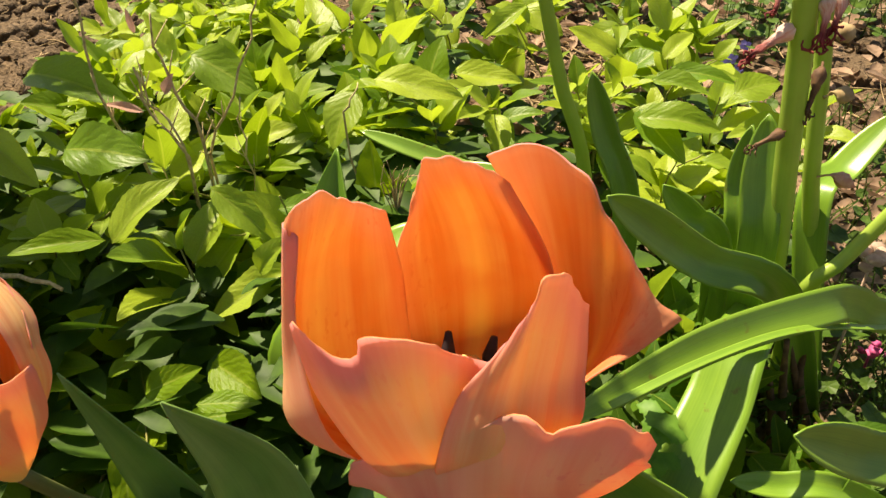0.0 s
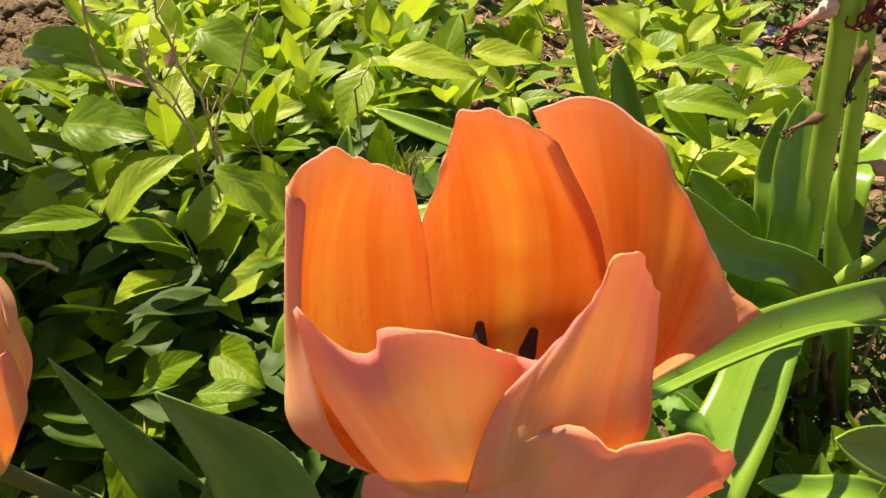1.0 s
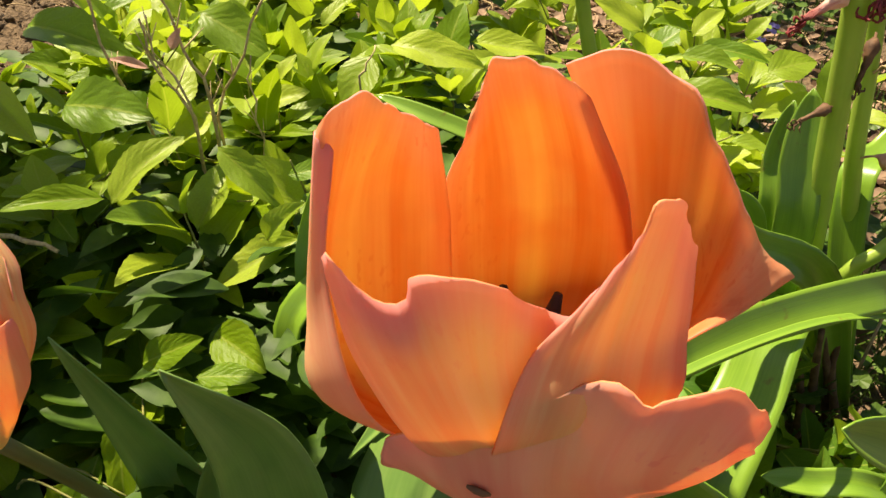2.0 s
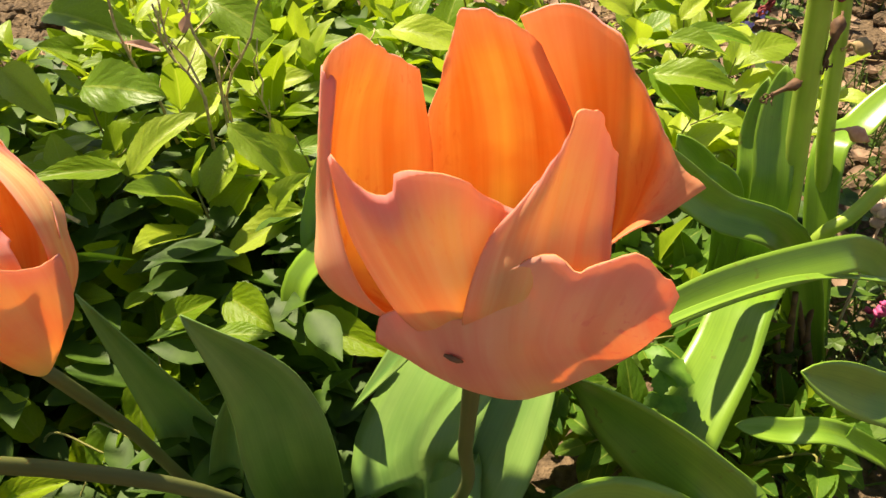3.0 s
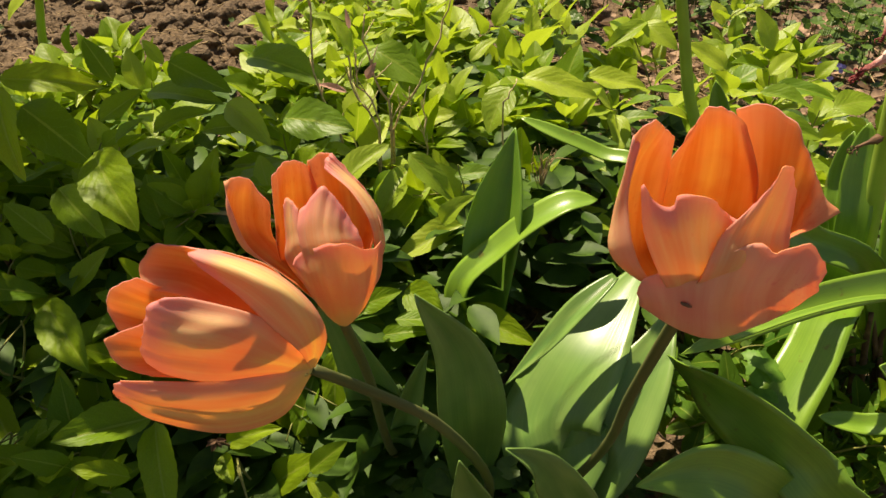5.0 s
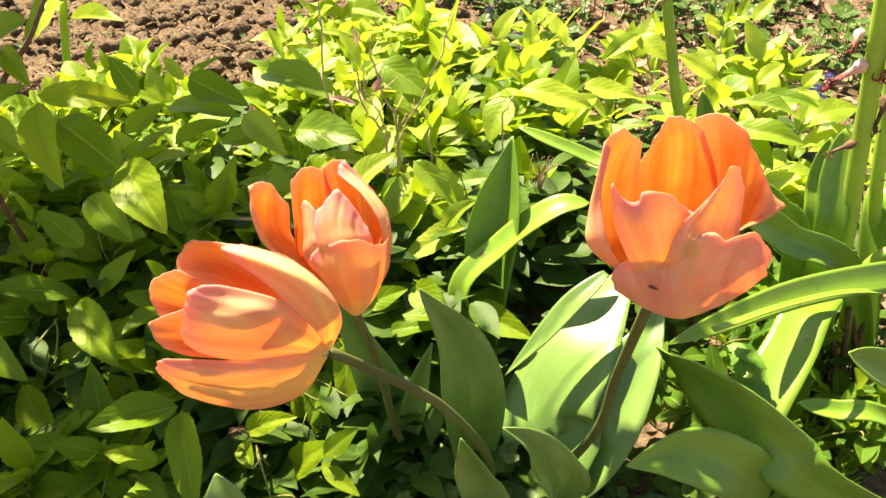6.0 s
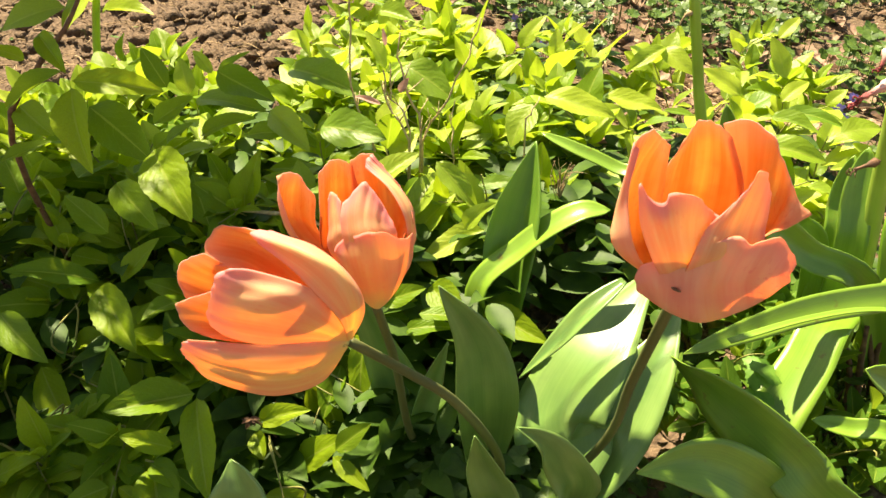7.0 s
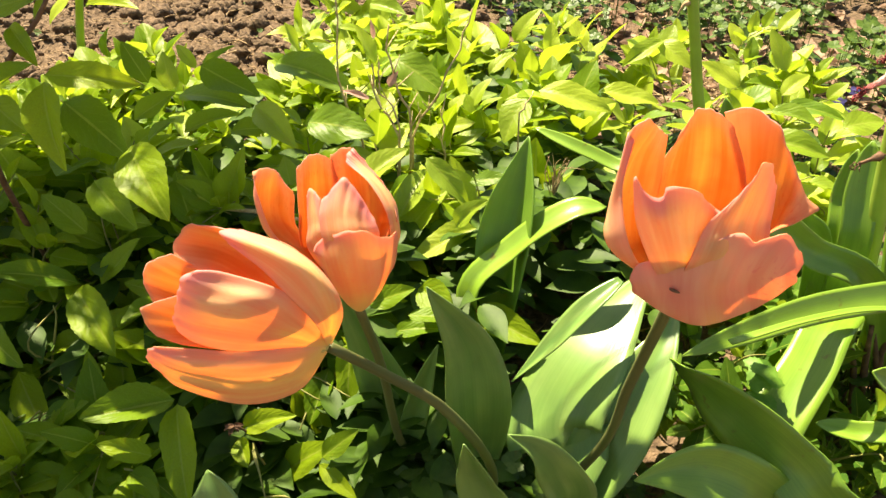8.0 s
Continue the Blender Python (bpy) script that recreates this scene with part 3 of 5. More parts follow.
FRESH = "low shrub of toothed yellow-green leaves in broken sun"
SHADED = "low leafy shrub, mid-green leaves mostly in shade"
shrub_mid = shrub(FRESH)
shrub_mid_far = shrub(FRESH)
shrub_left_far = shrub(FRESH)
shrub_left = shrub(SHADED)
shrub_front = shrub(SHADED)
shrub_foot = shrub(SHADED)
shrub_back = shrub(FRESH)
shrub_right = shrub("thin young shrub with bright lime leaves over bare soil")
low_growth = shrub("low dark leafy growth between the bulbs")
low_front = shrub("dark leafy growth added to fill the shaded foot of the tulips")
shrub_right_far = shrub("thin young shrub with bright lime leaves over bare soil")

# leaves that stand out, each on its shrub
UP = (0, -0.15, 1)
FACE = (-0.15, -0.5, 0.85)
stand_leaf(shrub_left, (-0.3318, 0.4000, 0.3976), (-0.2746, 0.4200, 0.3861), (0, -0.6, 0.8), 0.95, 1, SHADE_LEAVES)
stand_leaf(shrub_left, (-0.3340, 0.4000, 0.3932), (-0.3103, 0.3600, 0.3490), FACE, 1.0, 2, SHADE_LEAVES)
stand_leaf(shrub_left, (-0.3363, 0.4000, 0.4045), (-0.3747, 0.3800, 0.3806), FACE, 0.85, 3, SHADE_LEAVES)
stand_leaf(shrub_left, (-0.3380, 0.4200, 0.3696), (-0.2821, 0.4000, 0.3428), FACE, 1.1, 4, SHADE_LEAVES)
stand_leaf(shrub_left, (-0.2813, 0.4000, 0.3504), (-0.2374, 0.3520, 0.3265), FACE, 1.55, 5, SHADE_LEAVES)
stand_leaf(shrub_left, (-0.3741, 0.3600, 0.3490), (-0.3443, 0.3800, 0.3586), FACE, 0.9, 6, SHADE_LEAVES)
stand_leaf(shrub_left_far, (-0.3541, 0.6000, 0.3022), (-0.3620, 0.6100, 0.3366), FACE, 1.8, 0)
stand_leaf(shrub_left_far, (-0.3485, 0.6000, 0.3002), (-0.2671, 0.5700, 0.3099), (0, -0.3, 1), 0.9, 1)
stand_leaf(shrub_left_far, (-0.2734, 0.6600, 0.3165), (-0.1833, 0.6200, 0.3135), FACE, 0.95, 2)
stand_leaf(shrub_left_far, (-0.2553, 0.5600, 0.3130), (-0.2069, 0.5300, 0.2941), FACE, 1.05, 3)
stand_leaf(shrub_left_far, (-0.3526, 0.5600, 0.3255), (-0.3763, 0.5700, 0.3603), FACE, 1.15, 8, SHADE_LEAVES)
stand_leaf(shrub_left_far, (-0.3629, 0.5400, 0.2975), (-0.3281, 0.5600, 0.3188), FACE, 1.1, 9, SHADE_LEAVES)
stand_leaf(shrub_left_far, (-0.3475, 0.5300, 0.2838), (-0.3235, 0.5400, 0.3041), FACE, 1.2, 10)
stand_leaf(shrub_left_far, (-0.3177, 0.5400, 0.2908), (-0.2681, 0.5500, 0.3119), FACE, 1.1, 11, SHADE_LEAVES)
stand_leaf(shrub_left_far, (-0.3214, 0.6000, 0.3304), (-0.2577, 0.5700, 0.3141), FACE, 1.1, 12, SHADE_LEAVES)
stand_leaf(shrub_left_far, (-0.2727, 0.5400, 0.2951), (-0.2307, 0.5400, 0.3060), FACE, 1.1, 13, SHADE_LEAVES)
stand_leaf(shrub_left_far, (-0.3362, 0.6200, 0.3181), (-0.3579, 0.6300, 0.3382), FACE, 0.9, 14)
stand_leaf(shrub_left_far, (-0.3322, 0.6200, 0.3171), (-0.2982, 0.6300, 0.3403), FACE, 0.7, 15)
stand_leaf(shrub_mid, (-0.2160, 0.5800, 0.2919), (-0.1472, 0.5600, 0.2999), FACE, 1.15, 4)
stand_leaf(shrub_mid, (-0.0930, 0.5200, 0.2985), (-0.0520, 0.5050, 0.2662), FACE, 1.1, 5)
stand_leaf(shrub_mid, (-0.0464, 0.5100, 0.2409), (-0.1015, 0.4900, 0.2180), FACE, 1.15, 6)
stand_leaf(shrub_mid, (-0.0625, 0.4900, 0.2518), (-0.0395, 0.4900, 0.2836), FACE, 1.15, 7)
stand_leaf(shrub_mid, (-0.0127, 0.7200, 0.2838), (0.0635, 0.7000, 0.2780), FACE, 0.95, 8)
stand_leaf(shrub_mid, (0.0526, 0.7600, 0.2712), (0.1161, 0.7500, 0.2654), (0, -0.3, 1), 0.9, 9)
stand_leaf(shrub_mid, (-0.0586, 0.5400, 0.2676), (-0.0200, 0.5400, 0.2765), FACE, 1.1, 0)
stand_leaf(shrub_mid, (-0.0217, 0.6800, 0.2904), (-0.0436, 0.6500, 0.2567), FACE, 1.9, 1)
stand_leaf(shrub_mid, (-0.1402, 0.4700, 0.2889), (-0.1054, 0.5000, 0.3185), FACE, 1.2, 2)
stand_leaf(shrub_mid, (-0.2256, 0.8600, 0.3181), (-0.1753, 0.8400, 0.3167), FACE, 1.1, 3)
stand_leaf(shrub_mid, (-0.1640, 0.7200, 0.3055), (-0.1047, 0.7000, 0.2822), FACE, 1.2, 4)
stand_leaf(shrub_mid, (-0.0627, 0.7000, 0.3042), (-0.0388, 0.7200, 0.3243), FACE, 1.2, 5)
stand_leaf(shrub_left, (-0.3659, 0.4200, 0.2044), (-0.4188, 0.3800, 0.2412), FACE, 0.85, 5, SHADE_LEAVES)
stand_leaf(shrub_left, (-0.3501, 0.4200, 0.2039), (-0.3174, 0.4400, 0.2397), FACE, 1.15, 6, SHADE_LEAVES)
stand_leaf(shrub_left, (-0.3575, 0.4000, 0.2142), (-0.3049, 0.3600, 0.1912), FACE, 1.2, 7, SHADE_LEAVES)
stand_leaf(shrub_left, (-0.3635, 0.4400, 0.2405), (-0.4034, 0.4500, 0.2708), FACE, 1.1, 8, SHADE_LEAVES)
stand_leaf(shrub_left, (-0.3450, 0.4400, 0.2932), (-0.3013, 0.4100, 0.2695), FACE, 1.1, 9, SHADE_LEAVES)
stand_leaf(shrub_left, (-0.4016, 0.3600, 0.1534), (-0.3591, 0.3200, 0.1182), FACE, 1.3, 0, SHADE_LEAVES)
stand_leaf(shrub_left, (-0.4226, 0.3600, 0.2079), (-0.3725, 0.3300, 0.1866), FACE, 1.2, 1, SHADE_LEAVES)
stand_leaf(shrub_left, (-0.3572, 0.4000, 0.1641), (-0.3940, 0.3800, 0.1543), (0, -0.2, 1), 1.2, 2, SHADE_LEAVES)
stand_leaf(shrub_foot, (-0.2376, 0.3200, 0.1907), (-0.2870, 0.2800, 0.1991), FACE, 1.1, 3, SHADE_LEAVES)
stand_leaf(shrub_foot, (-0.2388, 0.3200, 0.1870), (-0.2090, 0.2600, 0.1503), FACE, 0.9, 4, SHADE_LEAVES)
stand_leaf(shrub_foot, (-0.2462, 0.2900, 0.1621), (-0.2796, 0.2800, 0.1792), FACE, 1.3, 5, SHADE_LEAVES)
stand_leaf(shrub_foot, (-0.2877, 0.2900, 0.1638), (-0.3187, 0.2800, 0.1872), FACE, 1.2, 6, SHADE_LEAVES)
stand_leaf(shrub_foot, (-0.2025, 0.3400, 0.1447), (-0.1626, 0.3500, 0.1624), FACE, 1.1, 7, SHADE_LEAVES)
stand_leaf(shrub_foot, (-0.1719, 0.3300, 0.1110), (-0.1307, 0.3300, 0.1518), FACE, 1.1, 8, SHADE_LEAVES)
stand_leaf(shrub_foot, (-0.1326, 0.3200, 0.1497), (-0.1061, 0.3300, 0.1719), FACE, 1.0, 9, SHADE_LEAVES)
stand_leaf(shrub_foot, (-0.1354, 0.3200, 0.1427), (-0.1016, 0.3000, 0.1337), FACE, 1.0, 0, SHADE_LEAVES)
stand_leaf(shrub_foot, (-0.1801, 0.2900, 0.1234), (-0.1436, 0.3000, 0.1117), FACE, 1.1, 1, SHADE_LEAVES)
stand_leaf(shrub_foot, (-0.1057, 0.3200, 0.1028), (-0.0695, 0.3300, 0.1131), FACE, 0.9, 2, SHADE_LEAVES)
stand_leaf(shrub_foot, (-0.2011, 0.3300, 0.1457), (-0.1850, 0.3100, 0.1415), FACE, 1.4, 3, SHADE_LEAVES)
stand_leaf(shrub_front, (-0.1493, 0.4000, 0.1632), (-0.1536, 0.3600, 0.1376), FACE, 1.1, 3, SHADE_LEAVES)
stand_leaf(shrub_front, (-0.1297, 0.4000, 0.1943), (-0.1273, 0.3700, 0.1451), FACE, 0.95, 4, SHADE_LEAVES)
stand_leaf(shrub_front, (-0.1015, 0.4200, 0.1920), (-0.0582, 0.4200, 0.2041), (0, -0.4, 0.9), 1.1, 5, SHADE_LEAVES)
stand_leaf(shrub_front, (-0.0412, 0.4500, 0.2021), (0.0164, 0.4200, 0.1932), FACE, 1.1, 6, SHADE_LEAVES)
stand_leaf(shrub_front, (-0.1253, 0.4400, 0.1933), (-0.0960, 0.4500, 0.2049), FACE, 1.2, 7, SHADE_LEAVES)
stand_leaf(shrub_front, (-0.0842, 0.4400, 0.2231), (-0.0486, 0.4200, 0.2208), FACE, 1.7, 7, SHADE_LEAVES)
stand_leaf(shrub_front, (-0.1515, 0.4400, 0.2095), (-0.1319, 0.4550, 0.2166), FACE, 1.0, 8, SHADE_LEAVES)
stand_leaf(shrub_front, (-0.1199, 0.4200, 0.2166), (-0.0826, 0.4200, 0.2359), FACE, 1.0, 9, SHADE_LEAVES)
stand_leaf(shrub_front, (-0.0863, 0.4100, 0.2188), (-0.0475, 0.4100, 0.2213), UP, 1.2, 0, SHADE_LEAVES)
stand_leaf(shrub_front, (-0.1352, 0.4600, 0.2992), (-0.1810, 0.4400, 0.3070), FACE, 0.9, 1, SHADE_LEAVES)
stand_leaf(shrub_right, (0.2086, 0.7000, 0.2580), (0.2747, 0.6800, 0.2587), FACE, 1.15, 2)
stand_leaf(shrub_right, (0.2307, 0.7600, 0.2644), (0.2818, 0.7400, 0.2602), (0, -0.3, 1), 1.0, 3)
stand_leaf(shrub_right, (0.2992, 0.7400, 0.2596), (0.3407, 0.7500, 0.2694), FACE, 1.5, 4)
stand_leaf(shrub_right, (0.2547, 0.8000, 0.2562), (0.3155, 0.7800, 0.2560), FACE, 1.0, 5)
stand_leaf(shrub_right, (0.2145, 0.7200, 0.2555), (0.2402, 0.6600, 0.2340), FACE, 1.2, 6)
stand_leaf(shrub_right_far, (0.1308, 0.9300, 0.2757), (0.0850, 0.9000, 0.2492), FACE, 1.0, 7)
stand_leaf(shrub_right_far, (0.1240, 0.9300, 0.2738), (0.1656, 0.9000, 0.2546), FACE, 1.3, 8)
stand_leaf(shrub_right_far, (0.2161, 0.8500, 0.2500), (0.1690, 0.8600, 0.2785), FACE, 1.2, 9)
stand_leaf(shrub_right_far, (0.2760, 0.9000, 0.2561), (0.2522, 0.9200, 0.3016), FACE, 1.3, 0)
stand_leaf(shrub_right_far, (0.2671, 0.9500, 0.2889), (0.2926, 0.9700, 0.3130), FACE, 1.2, 1)
stand_leaf(shrub_right_far, (0.2600, 0.8400, 0.2502), (0.2905, 0.8600, 0.2726), FACE, 1.3, 2)
stand_leaf(shrub_left, (-0.3498, 0.4400, 0.4369), (-0.3930, 0.4200, 0.4263), (-0.2, -0.6, 0.7), 1.5, 5)
stand_leaf(shrub_left, (-0.3396, 0.4600, 0.4481), (-0.3518, 0.4300, 0.4246), (-0.4, -0.6, 0.6), 1.0, 6)
stand_leaf(shrub_left, (-0.3709, 0.4300, 0.4179), (-0.3402, 0.4100, 0.4016), FACE, 1.0, 7, SHADE_LEAVES)
stand_leaf(shrub_left, (-0.3866, 0.4300, 0.3973), (-0.4052, 0.4200, 0.4107), FACE, 1.2, 8, SHADE_LEAVES)
part("branch", tube("branch", spline([(-0.44, 0.50, GROUND - 0.01), (-0.4113, 0.4200, 0.3240), (-0.3723, 0.4200, 0.3933), (-0.3452, 0.4300, 0.4258), (-0.3302, 0.4500, 0.4614)], 16), [0.0030 - 0.00012 * i for i in range(16)], WITHER_BROWN, 7), shrub_left, "woody brown-green branch")
stand_leaf(shrub_left, (-0.3956, 0.4200, 0.3643), (-0.3614, 0.4000, 0.3505), FACE, 1.3, 9, SHADE_LEAVES)

STANDING += [np.array(q) for q in ((0.0731, 0.4250, 0.2453), (0.0549, 0.4050, 0.2133), (0.0345, 0.3800, 0.1789), (0.0377, 0.4100, 0.2066), (0.0508, 0.4100, 0.1915), (0.0750, 0.4500, 0.2124), (0.0361, 0.3920, 0.1691), (0.0580, 0.4250, 0.2035), (0.0904, 0.3900, 0.1871), (0.1052, 0.4150, 0.2081), (0.0925, 0.4750, 0.2224))]
grow(shrub_mid, -0.26, 0.02, 0.52, 0.80, 34, 11, 0.052, 0.0, MIXED_LEAVES)
grow(shrub_mid_far, -0.30, 0.02, 0.72, 0.98, 26, 12)
grow(shrub_left_far, -0.56, -0.24, 0.50, 0.80, 34, 13, 0.052, 0.0, MIXED_LEAVES)
grow(shrub_left_far, -0.54, -0.26, 0.66, 0.86, 11, 25, 0.05, 0.02, MIXED_LEAVES)
grow(shrub_left, -0.62, -0.28, 0.30, 0.56, 34, 14, 0.05, 0.0, SHADE_LEAVES)
grow(shrub_front, -0.42, -0.10, 0.34, 0.52, 30, 15, 0.05, 0.03, SHADE_LEAVES)
grow(shrub_foot, -0.38, -0.15, 0.16, 0.34, 20, 16, 0.05, 0.0, SHADE_LEAVES)
grow(shrub_back, -0.38, -0.13, 0.92, 1.16, 20, 21)
grow(shrub_right, 0.08, 0.36, 0.66, 0.98, 15, 17, 0.05)
grow(low_growth, 0.13, 0.30, 0.46, 0.64, 7, 19, 0.045, 0.10, IVY_LEAVES)
# added dark leaves over soil that should lie in deep shade
grow(low_front, 0.07, 0.34, 0.33, 0.46, 11, 20, 0.04, 0.11, IVY_LEAVES)
grow(shrub_right_far, 0.10, 0.34, 0.95, 1.15, 8, 18, 0.045)
understory("leaves deep inside the low shrubs, shade put into their dark colour", -0.25, 0.06, 0.24, 1.0, 0.10, 0.24, 2100, 41, UNDER_SHADE)
understory("leaves deep inside the low shrubs, shade put into their dark colour", -0.62, -0.25, 0.24, 0.86, 0.10, 0.22, 1700, 43, UNDER_SHADE)
understory("leaves under the thin young shrub, shade put into their dark colour", 0.06, 0.36, 0.5, 1.0, 0.10, 0.16, 420, 42, UNDER_SHADE)

# added unseen taller shrub beside the bed, overhanging boughs throw broken shade in front
# spots that the added boughs leave in the sun
SUNLIT += [(-0.0131, 0.4700, 0.2511), (0.0283, 0.4800, 0.2842), (-0.0728, 0.5000, 0.2287), (-0.0042, 0.4300, 0.1960), (0.0731, 0.4250, 0.2453), (0.0549, 0.4050, 0.2133), (0.0345, 0.3800, 0.1789), (-0.1599, 0.2130, 0.2439), (-0.1223, 0.4850, 0.3022), (-0.2521, 0.3700, 0.3412)]
FLOWERS = [(-0.15, 0.185, 0.39), (-0.12, 0.195, 0.39), (-0.09, 0.205, 0.39), (-0.13, 0.285, 0.39), (-0.09, 0.28, 0.39), (0.04, 0.23, 0.45), (0.07, 0.22, 0.45), (0.10, 0.23, 0.45)]
SUNLIT += FLOWERS + [(-0.182, 0.57, 0.296), (-0.142, 0.448, 0.213)]
SUNLIT += [tuple(q) for q in STANDING if q[0] < -0.1 and q[1] < 0.46 and q[2] < 0.30][::2]


def over_flower(line):
    """Whether a bough lies between the sun and one of the flowers."""
    for p in spline(line, 40):
        for q in FLOWERS:
            d = np.array(p) - np.array(q)
            d -= np.array(SUN_DIR) * d.dot(np.array(SUN_DIR))
            if np.linalg.norm(d) < 0.03:
                return True
    return False


rng_tall = np.random.RandomState(31)
shrub_tall = thing("unseen_shade_shrub", "unseen tall leafy shrub added to throw broken shade on the bed", "shrub")
for k in range(98):
    foot = (-0.85 + 0.05 * rng_tall.randn(), 0.62 + 0.05 * rng_tall.randn(), GROUND - 0.01)
    if k >= 80:
        end = (-0.49 + 0.16 * rng_tall.rand(), 0.54 + 0.16 * rng_tall.rand(), 0.78 + 0.06 * rng_tall.rand())
    elif k >= 78:
        end = (-0.14 + 0.035 * (k - 78), 0.445 + 0.015 * (k % 2), 0.80)
    elif k >= 74:
        end = (-0.18 + 0.035 * (k - 74), 0.50 + 0.04 * (k % 2), 0.80)
    elif k >= 68:
        end = (-0.41 + 0.14 * rng_tall.rand(), 0.39 + 0.12 * rng_tall.rand(), 0.79 + 0.05 * rng_tall.rand())
    elif k >= 55:
        end = (-0.54 + 0.30 * rng_tall.rand(), 0.54 + 0.26 * rng_tall.rand(), 0.78 + 0.08 * rng_tall.rand())
    elif k >= 50:
        end = (-0.46 + 0.015 * (k - 50), 0.43 + 0.055 * ((k - 50) % 2), 0.80)
    elif k >= 40:
        end = (-0.56 + 0.20 * rng_tall.rand(), 0.47 + 0.13 * rng_tall.rand(), 0.77 + 0.08 * rng_tall.rand())
    elif k % 8 == 7:
        end = (-0.34 + 0.26 * rng_tall.rand(), 0.20 + 0.13 * rng_tall.rand(), 0.78 + 0.08 * rng_tall.rand())
    elif k % 8 == 2:
        end = (-0.44 + 0.12 * rng_tall.rand(), 0.26 + 0.12 * rng_tall.rand(), 0.76 + 0.10 * rng_tall.rand())
    elif k % 8 == 6:
        end = (-0.45 + 0.12 * rng_tall.rand(), 0.35 + 0.08 * rng_tall.rand(), 0.76 + 0.10 * rng_tall.rand())
    elif k % 8 in (3, 4, 5):
        end = (-0.58 + 0.20 * rng_tall.rand(), 0.48 + 0.15 * rng_tall.rand(), 0.76 + 0.10 * rng_tall.rand())
    elif k % 8 == 1:
        end = (-0.74 + 0.20 * rng_tall.rand(), 0.26 + 0.12 * rng_tall.rand(), 0.74 + 0.14 * rng_tall.rand())
    else:
        end = (-0.78 + 0.30 * rng_tall.rand(), 0.40 + 0.24 * rng_tall.rand(), 0.74 + 0.14 * rng_tall.rand())
    end = (end[0] - 0.01, end[1] + 0.13, end[2])
    if k < 68 and (k % 4 == 1 or math.hypot(end[0] + 0.64, end[1] - 0.60) < 0.13):
        continue
    bough = [foot, (-0.90, 0.60 + 0.015 * (k % 40), 0.42), (0.45 * end[0] - 0.48, 0.4 * end[1] + 0.34, 0.72), end]
    if over_flower(bough):
        continue
    shoot(shrub_tall, bough, 6, 0.075, rng_tall, 0.004 if k < 50 else 0.0016, TWIG, 0.70 if k < 74 else 0.84)


# ---------------------------------------------------------------- tulips
def stem_line(pts, r0, r1, n=18):
    return spline(pts, n), [r0 + (r1 - r0) * i / (n - 1) for i in range(n)]


def stamens(flower, base, axis, n=6):
    ax = unit(axis)
    r1 = unit(np.cross(ax, (1, 0.2, 0.1)))
    r2 = np.cross(ax, r1)
    base = np.array(base)
    part("pistil", tube("pistil", [base + ax * h for h in (0.001, 0.014, 0.030, 0.033)], [0.0026, 0.0028, 0.0024, 0.0034], PISTIL, 8), flower)
    for k in range(n):
        a = 6.28 * k / n + 0.3
        d = r1 * math.cos(a) + r2 * math.sin(a)
        p0, p1 = base + d * 0.004 + ax * 0.003, base + d * 0.009 + ax * 0.024
        st = part("stamen", tube("filament", [p0, (p0 + p1) / 2, p1], [0.0008, 0.0007, 0.0006], PISTIL, 5), flower)
        part("anther", tube("anther", [p1, p1 + ax * 0.005, p1 + ax * 0.010 + d * 0.001], [0.0012, 0.0017, 0.0008], STAMEN, 6), st)


def tulip(label, base, axis, petals, stem):
    fl = thing("tulip", label, "tulip", "tulips")
    line, rad = stem_line(stem, 0.0034, 0.0027)
    part("stem", tube("stem", line, rad, TULIP_STEM, 10), fl, "smooth brownish green stem")
    for face, seed, rows in petals:
        part("petal", petal(base, rows, face, seed), fl)
    stamens(fl, base, axis)
    return fl


